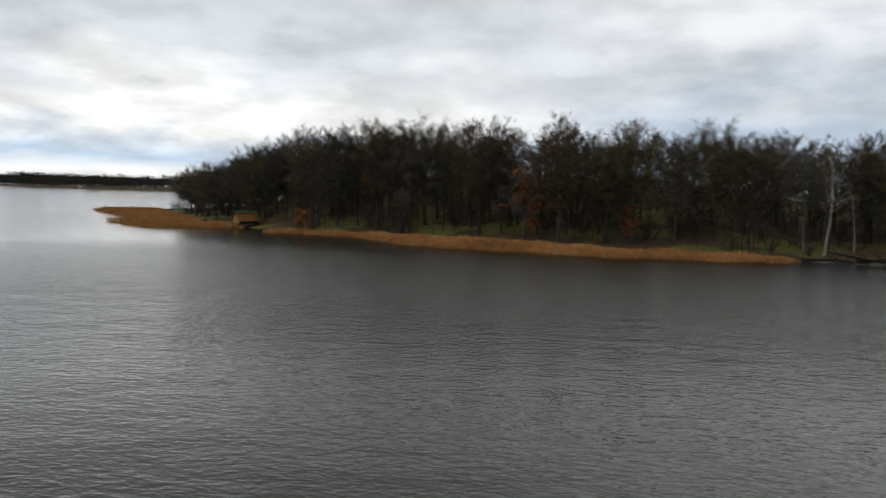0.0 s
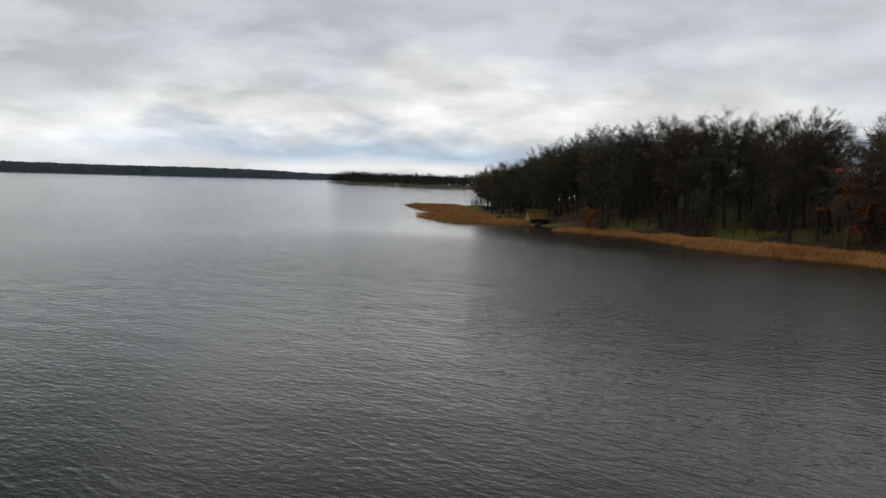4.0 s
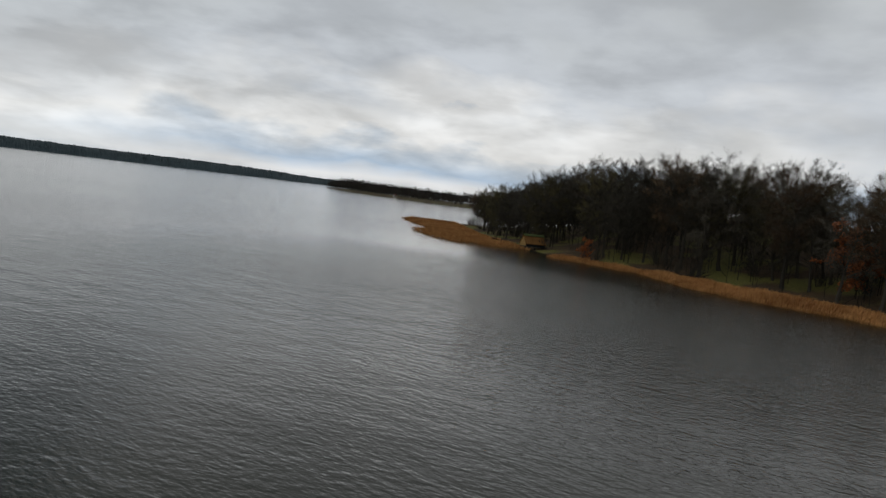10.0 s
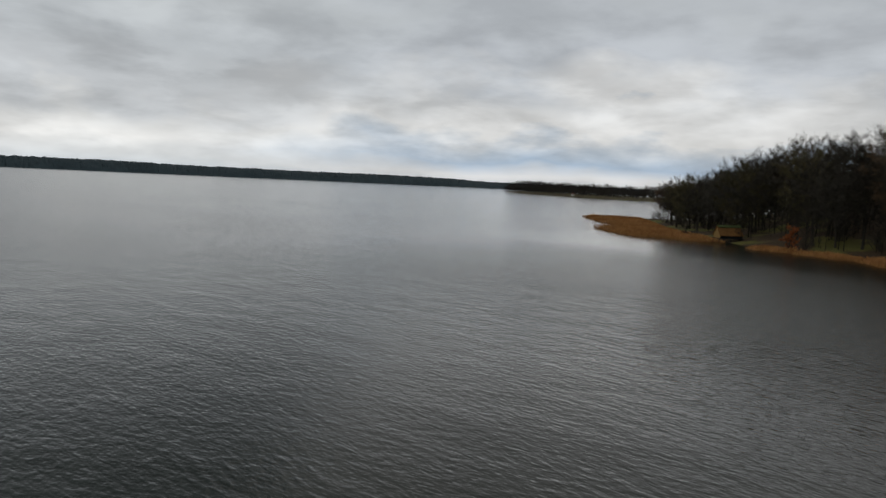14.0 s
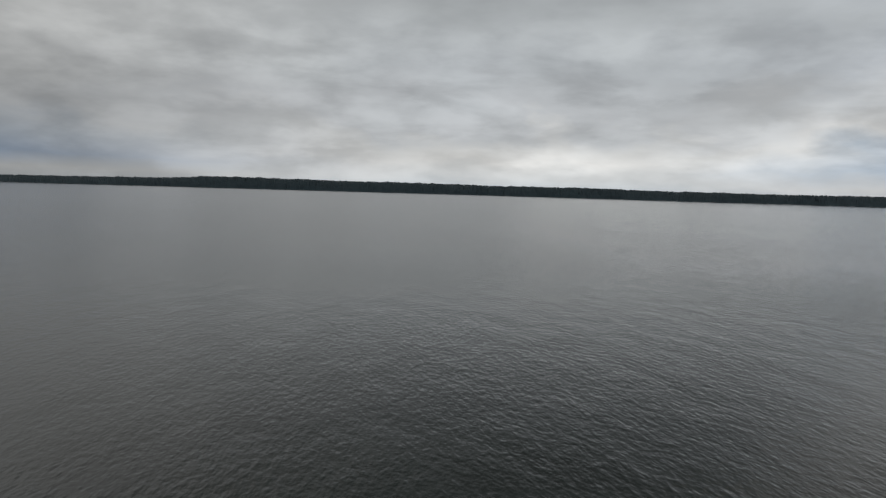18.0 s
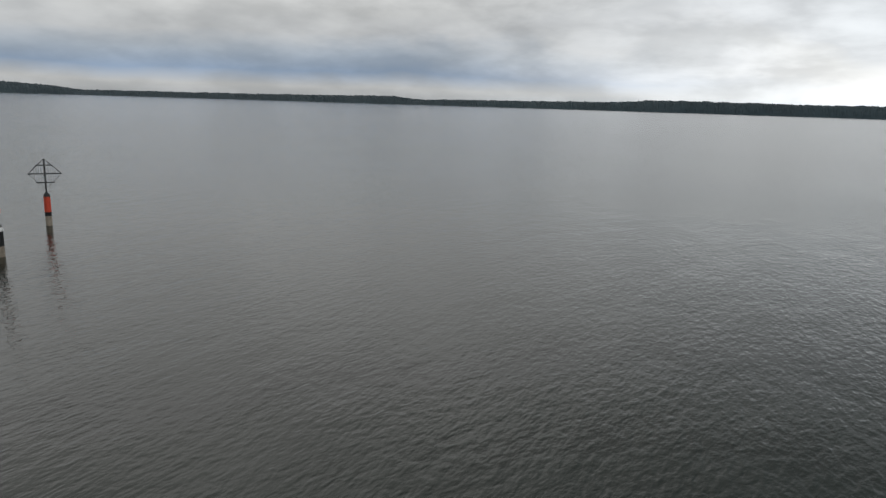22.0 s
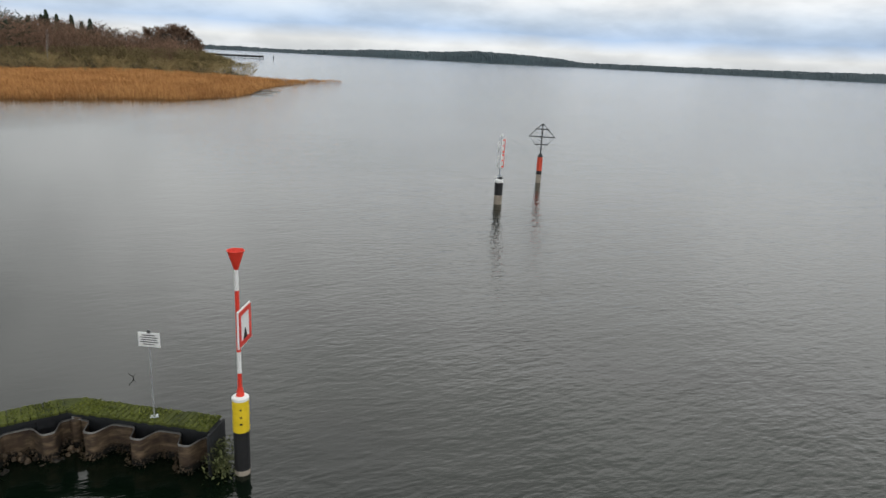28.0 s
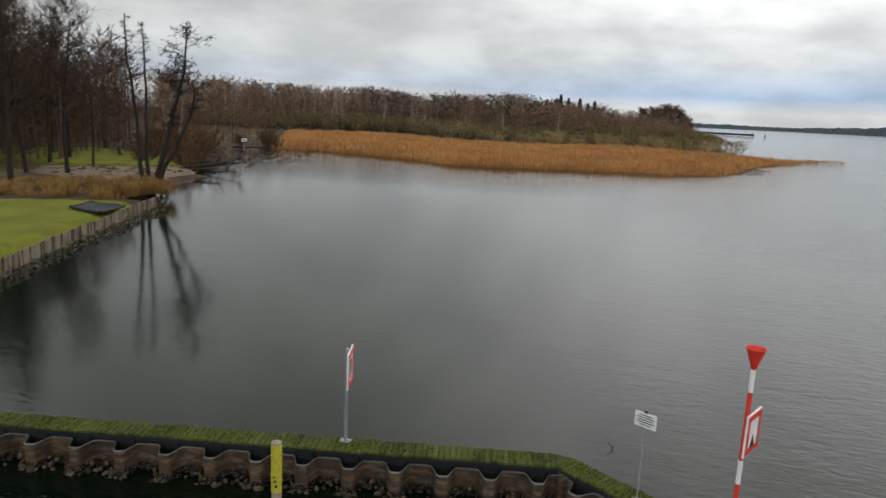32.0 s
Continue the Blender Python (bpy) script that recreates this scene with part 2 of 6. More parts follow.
WET_STONE = material("wet_stone", (0.010, 0.008, 0.006), (0.105, 0.074, 0.047), 12, 3, 0.6, 0.5, 0.02, per_piece=0.5)
SHORE_STONE = material("shore_stone", (0.022, 0.018, 0.014), (0.125, 0.104, 0.080), 12, 3, 0.8, 0.5, 0.02, per_piece=0.5)
YELLOW = material("yellow_paint", (0.58, 0.40, 0.012), (0.80, 0.58, 0.03), 9, 2.5, 0.5, 0.15, 0.004)
YELLOW_OLD = material("faded_yellow_paint", (0.30, 0.27, 0.015), (0.55, 0.49, 0.05), 9, 2.5, 0.7, 0.25, 0.006)
RED = material("red_paint", (0.52, 0.025, 0.015), (0.75, 0.06, 0.035), 9, 2, 0.45, 0.1, 0.003)
ORANGE = material("orange_red_paint", (0.45, 0.045, 0.022), (0.62, 0.085, 0.045), 9, 2, 0.5, 0.1, 0.003)
WHITE = material("white_paint", (0.62, 0.62, 0.61), (0.84, 0.84, 0.83), 10, 1.5, 0.5, 0.1, 0.003)
BLACK = material("black_paint", (0.008, 0.008, 0.009), (0.022, 0.022, 0.023), 10, 2, 0.6, 0.15, 0.003)
GREYPILE = material("bleached_wood", (0.14, 0.115, 0.09), (0.38, 0.33, 0.27), 14, 2.5, 0.9, 0.4, 0.01)
STEEL = material("galvanised_steel", (0.27, 0.30, 0.33), (0.42, 0.45, 0.48), 18, 3, 0.45, 0.1, 0.002, metal=0.7)
PALE = material("pale_grey_paint", (0.20, 0.21, 0.22), (0.33, 0.34, 0.35), 14, 2, 0.6, 0.1, 0.002)
IRON = material("dark_iron", (0.02, 0.022, 0.024), (0.06, 0.062, 0.065), 18, 3, 0.7, 0.2, 0.003)
SAND = material("sand", (0.085, 0.062, 0.043), (0.25, 0.185, 0.135), 6, 0.5, 0.95, 0.3, 0.03)
MAT = material("black_sheeting", (0.062, 0.063, 0.066), (0.14, 0.142, 0.147), 6, 0.8, 0.55, 0.4, 0.03)
OCHRE = material("ochre_boards", (0.24, 0.14, 0.045), (0.44, 0.28, 0.10), 10, 1, 0.85, 0.3, 0.01)
THATCH = material("brown_thatch", (0.095, 0.046, 0.013), (0.24, 0.118, 0.036), 9, 0.9, 1.0, 0.6, 0.03)
HEDGE_TWIG = material("alder_twig", (0.056, 0.029, 0.013), (0.155, 0.080, 0.036), 0.8, 0.12, 0.95, 0, per_piece=0.3, per_island=0.4)
MOSSROOF = material("mossy_roof", (0.030, 0.042, 0.014), (0.085, 0.105, 0.035), 4, 0.6, 0.95, 0.5, 0.03)
TILE = material("roof_tile", (0.11, 0.05, 0.035), (0.22, 0.10, 0.07), 4, 0.5, 0.9, 0.2)
PLASTER = material("pale_render", (0.55, 0.54, 0.50), (0.78, 0.77, 0.73), 3, 0.4, 0.9, 0.1)
PANE = material("dark_pane", (0.015, 0.017, 0.02), (0.03, 0.033, 0.037), 3, 0.4, 0.15, 0)
IVY = material("water_plant", (0.035, 0.045, 0.015), (0.13, 0.14, 0.055), 20, 2, 0.8, 0, per_island=0.5)


# banding on the piling: tan silt streaks above, turning black near the water
t = RUST.node_tree
p = t.nodes["Principled BSDF"]
old = p.inputs["Base Color"].links[0].from_socket
geo = t.nodes.new("ShaderNodeNewGeometry")
level = t.nodes.new("ShaderNodeSeparateXYZ")
t.links.new(geo.outputs["Position"], level.inputs[0])
layers = t.nodes.new("ShaderNodeMapping")
layers.inputs["Scale"].default_value = (3.0, 3.0, 9.0)
t.links.new(geo.outputs["Position"], layers.inputs[0])
streak = node(t, "ShaderNodeTexNoise", Scale=1.0, Detail=5.0, Roughness=0.6)
t.links.new(layers.outputs[0], streak.inputs["Vector"])
silt = ramp(t, streak.outputs[0], [(0.35, (0.032, 0.023, 0.016)), (0.5, (0.080, 0.056, 0.035)), (0.68, (0.175, 0.122, 0.074))])
col = mixed(t, spread(t, streak.outputs[0], 0.40, 0.60, 0.15, 0.8), old, silt)
edge = maths(t, "ADD", level.outputs[2], maths(t, "MULTIPLY", streak.outputs[0], 0.10))
t.links.new(mixed(t, spread(t, edge, 0.22, 0.14), col, (0.006, 0.006, 0.005)), p.inputs["Base Color"])


def bank_material(name, grass_dark, grass_light, cover):
    """Leaf litter with grass; the grass lies in patches with a shape of their own."""
    m = material(name, (0.026, 0.017, 0.009), (0.088, 0.055, 0.027), 1.6, 0.16, 1.0, 0.5, 0.1)
    t = m.node_tree
    p = t.nodes["Principled BSDF"]
    old = p.inputs["Base Color"].links[0].from_socket
    geo = t.nodes.new("ShaderNodeNewGeometry")
    patch = node(t, "ShaderNodeTexNoise", Scale=0.12, Detail=4.0)
    blade = node(t, "ShaderNodeTexNoise", Scale=9.0, Detail=5.0)
    for n in (patch, blade):
        t.links.new(geo.outputs["Position"], n.inputs["Vector"])
    grass = ramp(t, blade.outputs[0], [(0.3, grass_dark), (0.7, grass_light)])
    where = spread(t, patch.outputs[0], cover, cover + 0.12)
    t.links.new(mixed(t, where, old, grass), p.inputs["Base Color"])
    return m


ISLAND_GROUND = bank_material("island_floor", (0.05, 0.053, 0.011), (0.165, 0.150, 0.036), 0.47)
BANK_GROUND = bank_material("bank_floor", (0.06, 0.06, 0.02), (0.16, 0.14, 0.05), 0.55)
LAWN = material("lawn", (0.058, 0.070, 0.004), (0.185, 0.188, 0.012), 10, 0.35, 1.0, 0.6, 0.03)

WATER = bpy.data.materials.new("lake_water")
WATER.use_nodes = True
t = WATER.node_tree
p = t.nodes["Principled BSDF"]
p.inputs["Base Color"].default_value = (0.0020, 0.0050, 0.0026, 1)
p.inputs["IOR"].default_value = 1.333
p.inputs["Roughness"].default_value = 0.08
geo = t.nodes.new("ShaderNodeNewGeometry")
place = t.nodes.new("ShaderNodeSeparateXYZ")
t.links.new(geo.outputs["Position"], place.inputs[0])


def ripples(scale, turn, squeeze, detail):
    mp = t.nodes.new("ShaderNodeMapping")
    mp.inputs["Rotation"].default_value = (0, 0, radians(turn))
    mp.inputs["Scale"].default_value = (scale, scale * squeeze, 1)
    t.links.new(geo.outputs["Position"], mp.inputs[0])
    n = node(t, "ShaderNodeTexNoise", Scale=1.0, Detail=detail, Roughness=0.55, Distortion=0.3)
    t.links.new(mp.outputs[0], n.inputs["Vector"])
    return n.outputs[0]


# wind ripples on the open lake, calmer water in the lee of the bank
open_x = spread(t, place.outputs[0], 4.0, -16.0, 0.11, 1.0)
open_y = spread(t, place.outputs[1], -13.0, -8.0, 0.0, 1.0)
wind = maths(t, "MAXIMUM", open_x, open_y)
wind = maths(t, "MAXIMUM", wind, spread(t, place.outputs[1], -55.0, -92.0, 0.0, 0.6))
lee = maths(t, "MULTIPLY", spread(t, place.outputs[1], 70.0, 86.0), spread(t, place.outputs[0], -85.0, -45.0))
wind = maths(t, "MULTIPLY", wind, maths(t, "SUBTRACT", 1.0, maths(t, "MULTIPLY", lee, 0.88)))
height = maths(t, "MULTIPLY", ripples(1.9, 30, 2.1, 1.5), 0.20)
height = maths(t, "ADD", height, maths(t, "MULTIPLY", ripples(2.0, -28, 2.1, 1.5), 0.17))
height = maths(t, "ADD", height, maths(t, "MULTIPLY", ripples(5.6, 5, 1.9, 2.0), 0.085))
height = maths(t, "ADD", height, maths(t, "MULTIPLY", ripples(0.25, 40, 2.2, 2.0), 0.5))
# ripples steepened in the sound before the island to look right from the camera
sound = maths(t, "MULTIPLY", spread(t, place.outputs[1], 18.0, 48.0), spread(t, place.outputs[0], -75.0, -25.0))
height = maths(t, "MULTIPLY", height, maths(t, "ADD", 1.0, maths(t, "MULTIPLY", sound, 1.6)))
height = maths(t, "ADD", height, maths(t, "MULTIPLY", maths(t, "MULTIPLY", ripples(0.9, 12, 2.4, 1.0), sound), 0.9))
gust = spread(t, ripples(0.018, 15, 2.2, 3.0), 0.35, 0.65, 0.80, 1.10)
height = maths(t, "MULTIPLY", maths(t, "MULTIPLY", height, wind), gust)
relief = node(t, "ShaderNodeBump", Strength=1.0, Distance=0.13)
t.links.new(height, relief.inputs["Height"])
t.links.new(relief.outputs[0], p.inputs["Normal"])
# unresolved ripples: the sound is rougher, and a wedge placed by the camera's bearings
view_wedge = maths(t, "DIVIDE", place.outputs[1], maths(t, "MINIMUM", place.outputs[0], -1.0))
view_wedge = maths(t, "MULTIPLY", spread(t, view_wedge, -0.60, -0.15), spread(t, view_wedge, 0.55, 0.10))
view_wedge = maths(t, "MULTIPLY", view_wedge, spread(t, place.outputs[0], -15.0, -70.0, 0.0, 0.11))
rough = maths(t, "MAXIMUM", view_wedge, maths(t, "MULTIPLY", sound, 0.15))
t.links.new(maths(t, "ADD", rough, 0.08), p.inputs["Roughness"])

# ---- mesh helpers ----
def mesh_of(name, verts, faces, mat, smooth=False):
    me = bpy.data.meshes.new(name)
    me.from_pydata([tuple(v) for v in verts] if not isinstance(verts, np.ndarray) else verts.tolist(), [], faces if isinstance(faces, list) else faces.tolist())
    me.materials.append(mat)
    if smooth:
        me.polygons.foreach_set("use_smooth", [True] * len(me.polygons))
    me.update()
    return me


def from_bm(name, bm, mat, smooth=False):
    me = bpy.data.meshes.new(name)
    bmesh.ops.recalc_face_normals(bm, faces=bm.faces)
    bm.to_mesh(me)
    bm.free()
    me.materials.append(mat)
    if smooth:
        me.polygons.foreach_set("use_smooth", [True] * len(me.polygons))
    return me


def part(name, data, parent, label="", at=None):
    ob = new(name, data)
    ob.parent = parent
    if at is not None:
        ob.matrix_basis = at
    return tagged(ob, label) if label else ob


def thing(name, label, category, at=(0, 0, 0), turn=0.0, group="", kind=""):
    ob = new(name)
    ob.empty_display_size = 0.2
    ob.location = at
    ob.rotation_euler = (0, 0, radians(turn))
    return tagged(ob, label, category, group, kind)


def box(bm, size, at=(0, 0, 0), turn=0.0, bevel=0.0, matrix=None):
    m = matrix or pose(*at, 0, 0, turn)
    made = bmesh.ops.create_cube(bm, size=1, matrix=m @ Matrix.Diagonal((*size, 1)))
    if bevel:
        edges = list({e for v in made["verts"] for e in v.link_edges})
        bmesh.ops.bevel(bm, geom=edges, offset=bevel, segments=1, affect="EDGES")


def box_mesh(name, size, mat, at=(0, 0, 0), turn=0.0, bevel=0.0):
    bm = bmesh.new()
    box(bm, size, at, turn, bevel)
    return from_bm(name, bm, mat)


def lathe(profile, sides=16, cap=True):
    """Verts and faces of a turned solid from (radius, z) pairs, bottom to top."""
    verts, faces = [], []
    for r, z in profile:
        verts += [(r * math.cos(2 * math.pi * k / sides), r * math.sin(2 * math.pi * k / sides), z) for k in range(sides)]
    for a in range(len(profile) - 1):
        for k in range(sides):
            q = (k + 1) % sides
            faces.append([a * sides + k, a * sides + q, (a + 1) * sides + q, (a + 1) * sides + k])
    if cap:
        faces.append(list(range(sides))[::-1])
        faces.append([(len(profile) - 1) * sides + k for k in range(sides)])
    return verts, faces


def turned(name, profile, mat, sides=16, cap=True):
    return mesh_of(name, *lathe(profile, sides, cap), mat, smooth=False)


class Tubes:
    """Collects tapered tubes into one mesh."""

    def __init__(self):
        self.v, self.f = [], []

    def tube(self, pts, radii, sides=5):
        base = len(self.v)
        pts = [Vector(q) for q in pts]
        for i, q in enumerate(pts):
            way = (pts[min(i + 1, len(pts) - 1)] - pts[max(i - 1, 0)]).normalized()
            a = way.orthogonal().normalized()
            c = way.cross(a)
            for k in range(sides):
                ang = 2 * math.pi * k / sides
                self.v.append(tuple(q + (a * math.cos(ang) + c * math.sin(ang)) * radii[i]))
        for i in range(len(pts) - 1):
            for k in range(sides):
                k2 = (k + 1) % sides
                self.f.append((base + i * sides + k, base + i * sides + k2, base + (i + 1) * sides + k2, base + (i + 1) * sides + k))

    def spike(self, p0, p1, r):
        base = len(self.v)
        p0, p1 = Vector(p0), Vector(p1)
        way = (p1 - p0).normalized()
        a = way.orthogonal().normalized() * r
        c = way.cross(a)
        self.v += [tuple(p0 + a), tuple(p0 - a * 0.5 + c * 0.87), tuple(p0 - a * 0.5 - c * 0.87), tuple(p1)]
        self.f += [(base, base + 1, base + 3), (base + 1, base + 2, base + 3), (base + 2, base, base + 3)]

    def sliver(self, p0, p1, r):
        """A hair-thin twig: one narrow face."""
        base = len(self.v)
        a = (p1 - p0).orthogonal().normalized() * r
        self.v += [tuple(p0 + a), tuple(p0 - a), tuple(p1)]
        self.f.append((base, base + 1, base + 2))

    def leaf(self, at, size, rng):
        base = len(self.v)
        a = Vector((rng.uniform(-1, 1), rng.uniform(-1, 1), rng.uniform(-1, 1))).normalized()
        c = a.orthogonal().normalized()
        at = Vector(at)
        self.v += [tuple(at - a * size), tuple(at + c * size * 0.5), tuple(at + a * size), tuple(at - c * size * 0.5)]
        self.f.append((base, base + 1, base + 2, base + 3))

    def mesh(self, name, mat, smooth=False):
        return mesh_of(name, self.v, [list(q) for q in self.f], mat, smooth)


def crook(p0, way, length, steps, bend, rng, rise=0.0):
    pts, way = [Vector(p0)], Vector(way).normalized()
    for _ in range(steps):
        way = (way + Vector((rng.uniform(-bend, bend), rng.uniform(-bend, bend), rng.uniform(-bend, bend) + rise))).normalized()
        pts.append(pts[-1] + way * (length / steps))
    return pts


def grow_tree(seed, tall, reach, first, limbs, radius, twigs=7, boughs=6, lean=(0, 0), leaves=0, leaf_mat=None, bark=None, twig=None, twig_r=0.022, fork=False, leaf_size=0.11, crest=0.84):
    """Meshes of trunk, limbs and crown of a leafless tree."""
    rng = random.Random(seed)
    trunk, limb, crown, foliage = Tubes(), Tubes(), Tubes(), Tubes()
    stems = [(0.0, Vector((lean[0], lean[1], 1)))]
    if fork:
        stems.append((0.35, Vector((lean[0] + 0.28, lean[1] - 0.1, 1))))
    for start, way in stems:
        high = tall * crest * rng.uniform(0.95, 1.0) if start == 0 else tall * crest * 0.9
        pts = crook((start, start * 0.4, -0.4), way, high + 0.4, 9, 0.07, rng, 0.03)
        rad = [radius * (1.35 if i == 0 else 1.0) * (1 - 0.93 * (i / 9)) + 0.02 for i in range(10)]
        trunk.tube(pts, rad, 7)
        for k in range(limbs if start == 0 else limbs * 2 // 3):
            f = first + (1 - first) * (k + rng.random()) / limbs
            at = min(f * 9, 8.99)
            i = int(at)
            p0 = pts[i].lerp(pts[i + 1], at - i)
            ang = rng.uniform(0, 2 * math.pi)
            size = reach * (1.05 - 0.5 * max(0, (f - first) / (1 - first)) ** 2) * rng.uniform(0.6, 1.1)
            steep = rng.uniform(0.2, 0.85) + 0.55 * f
            lp = crook(p0, (math.cos(ang), math.sin(ang), steep), size, 4, 0.22, rng, 0.08)
            r0 = max(0.03, radius * 0.42 * (1.1 - f))
            limb.tube(lp, [r0 * (1 - 0.2 * j) for j in range(5)], 4)
            for q in range(boughs):
                g = rng.uniform(0.25, 1.0) * 3.99
                j = int(g)
                b0 = lp[j].lerp(lp[j + 1], g - j)
                out = (lp[j + 1] - lp[j]).normalized()
                side = Vector((rng.uniform(-1, 1), rng.uniform(-1, 1), rng.uniform(-0.25, 0.9)))
                bp = crook(b0, out * 0.7 + side, size * rng.uniform(0.35, 0.75), 2, 0.3, rng, 0.08)
                limb.tube([bp[0], bp[2]], [r0 * 0.36, r0 * 0.1], 3)
                for w in range(twigs):
                    g2 = rng.uniform(0.2, 2.0)
                    j2 = min(int(g2), 1)
                    t0 = bp[j2].lerp(bp[j2 + 1], g2 - j2)
                    tw = Vector((rng.uniform(-1, 1), rng.uniform(-1, 1), rng.uniform(-0.3, 1.1))) + (bp[2] - bp[0]).normalized() * 0.6
                    t1 = t0 + tw.normalized() * rng.uniform(0.6, 2.0) * (tall / 16)
                    crown.spike(t0, t1, twig_r * rng.uniform(0.7, 1.2))
                    for _ in range(leaves):
                        foliage.leaf(t0.lerp(t1, rng.random()) + Vector((rng.uniform(-0.2, 0.2), rng.uniform(-0.2, 0.2), rng.uniform(-0.2, 0.2))), leaf_size * rng.uniform(0.6, 1.4), rng)
    out = [("trunk", trunk.mesh("trunk", bark or BARK, True)), ("branching", limb.mesh("branching", bark or BARK)), ("crown", crown.mesh("crown", twig or TWIG))]
    if leaves:
        out.append(("foliage", foliage.mesh("foliage", leaf_mat)))
    return out


def bow(p0, p1, rise, steps):
    """A curved way from p0 to p1 that leaves p0 outwards and then climbs."""
    mid = Vector(((p0.x + p1.x) / 2 + (p1.x - p0.x) * 0.16, (p0.y + p1.y) / 2 + (p1.y - p0.y) * 0.16, (p0.z + p1.z) / 2 - rise))
    return [p0 * (1 - f) ** 2 + mid * 2 * f * (1 - f) + p1 * f * f for f in (k / steps for k in range(steps + 1))]


def grow_oak(seed, tall, reach, bole, radius, twig, limbs=28, boughs=8, twigs=34, twig_r=0.021):
    """A leafless broadleaf tree with a rounded crown: limbs run from the bole to the crown's shell, boughs and twigs fill it."""
    rng = random.Random(seed)
    trunk, limb, crown = Tubes(), Tubes(), Tubes()
    pts = crook((0, 0, -0.4), (rng.uniform(-0.08, 0.08), rng.uniform(-0.08, 0.08), 1), tall * 0.74 + 0.4, 8, 0.10, rng, 0.04)
    trunk.tube(pts, [radius * (1.4 if i == 0 else 1.0) * (1 - 0.9 * (i / 8) ** 1.3) + 0.02 for i in range(9)], 7)
    low = tall * bole
    heart, half = Vector((pts[-1].x * 0.7, pts[-1].y * 0.7, (tall + low) / 2)), (tall - low) / 2
    for k in range(limbs):
        up = -0.75 + 1.75 * (k + rng.random()) / limbs
        up = max(-0.9, min(1.0, up))
        a = k * 2.4 + rng.uniform(-0.5, 0.5)
        flat = math.sqrt(max(0.03, 1 - up * up)) * rng.uniform(0.72, 1.08)
        end = heart + Vector((math.cos(a) * reach * flat, math.sin(a) * reach * flat, half * up * rng.uniform(0.86, 1.06)))
        foot = max(low * 0.8, min(tall * 0.66, end.z - rng.uniform(0.25, 0.6) * reach * flat - 1.2))
        g = min(7.99, max(0.5, (foot + 0.4) / (tall * 0.74 + 0.4) * 8))
        p0 = pts[int(g)].lerp(pts[int(g) + 1], g - int(g))
        lp = bow(p0, end, rng.uniform(0.0, 0.9), 4)
        lp = [q + Vector((rng.uniform(-0.2, 0.2), rng.uniform(-0.2, 0.2), rng.uniform(-0.2, 0.2))) * (j > 0) for j, q in enumerate(lp)]
        r0 = max(0.05, radius * 0.46 * (1.15 - g / 8))
        limb.tube(lp, [r0 * (1 - 0.21 * j) for j in range(5)], 4)
        size = (end - p0).length
        for q in range(boughs):
            u = rng.uniform(0.30, 1.0) * 3.99
            j = int(u)
            b0 = lp[j].lerp(lp[j + 1], u - j)
            out = (b0 - heart).normalized()
            way = out * 0.8 + Vector((rng.uniform(-1, 1), rng.uniform(-1, 1), rng.uniform(-0.35, 0.75)))
            b1 = b0 + way.normalized() * min(2.6, size * rng.uniform(0.22, 0.42))
            limb.tube([b0, b1], [r0 * 0.24, r0 * 0.07], 3)
            for w in range(twigs):
                t0 = b0.lerp(b1, rng.uniform(0.1, 1.0)) + Vector((rng.uniform(-0.3, 0.3), rng.uniform(-0.3, 0.3), rng.uniform(-0.3, 0.3)))
                tw = way.normalized() * 0.7 + Vector((rng.uniform(-1, 1), rng.uniform(-1, 1), rng.uniform(-0.5, 0.9)))
                crown.sliver(t0, t0 + tw.normalized() * rng.uniform(0.4, 1.15), twig_r * rng.uniform(0.7, 1.25))
    return [("trunk", trunk.mesh("trunk", BARK, True)), ("branching", limb.mesh("branching", BARK)), ("crown", crown.mesh("crown", twig))]


def put_thing(name, meshes, label, category, at, turn=0.0, scale=1.0, group=""):
    ob = thing(name, label, category, at, turn, group)
    ob.scale = (scale,) * 3
    for n, me in meshes:
        part(n, me, ob)
    return ob


def grow_shrub(seed, tall, wide, stems, twigs, mat, r=0.016):
    rng = random.Random(seed)
    stem, spray = Tubes(), Tubes()
    for _ in range(stems):
        a, o = rng.uniform(0, 6.283), rng.uniform(0.05, 1.0)
        pts = crook((math.cos(a) * 0.25 * wide * o, math.sin(a) * 0.25 * wide * o, -0.1), (math.cos(a) * o, math.sin(a) * o, 1.2), tall * rng.uniform(0.65, 1.0), 3, 0.2, rng)
        stem.tube(pts, [r * 1.8, r * 1.4, r, r * 0.4], 3)
        for _ in range(twigs):
            g = rng.uniform(0.5, 3.0)
            j = min(int(g), 2)
            p0 = pts[j].lerp(pts[j + 1], g - j)
            w = Vector((rng.uniform(-1, 1), rng.uniform(-1, 1), rng.uniform(-0.1, 1.3))).normalized()
            spray.spike(p0, p0 + w * rng.uniform(0.3, 0.9) * tall / 3.2, r)
    return [("stool", stem.mesh("stool", BARK)), ("spray", spray.mesh("spray", mat))]


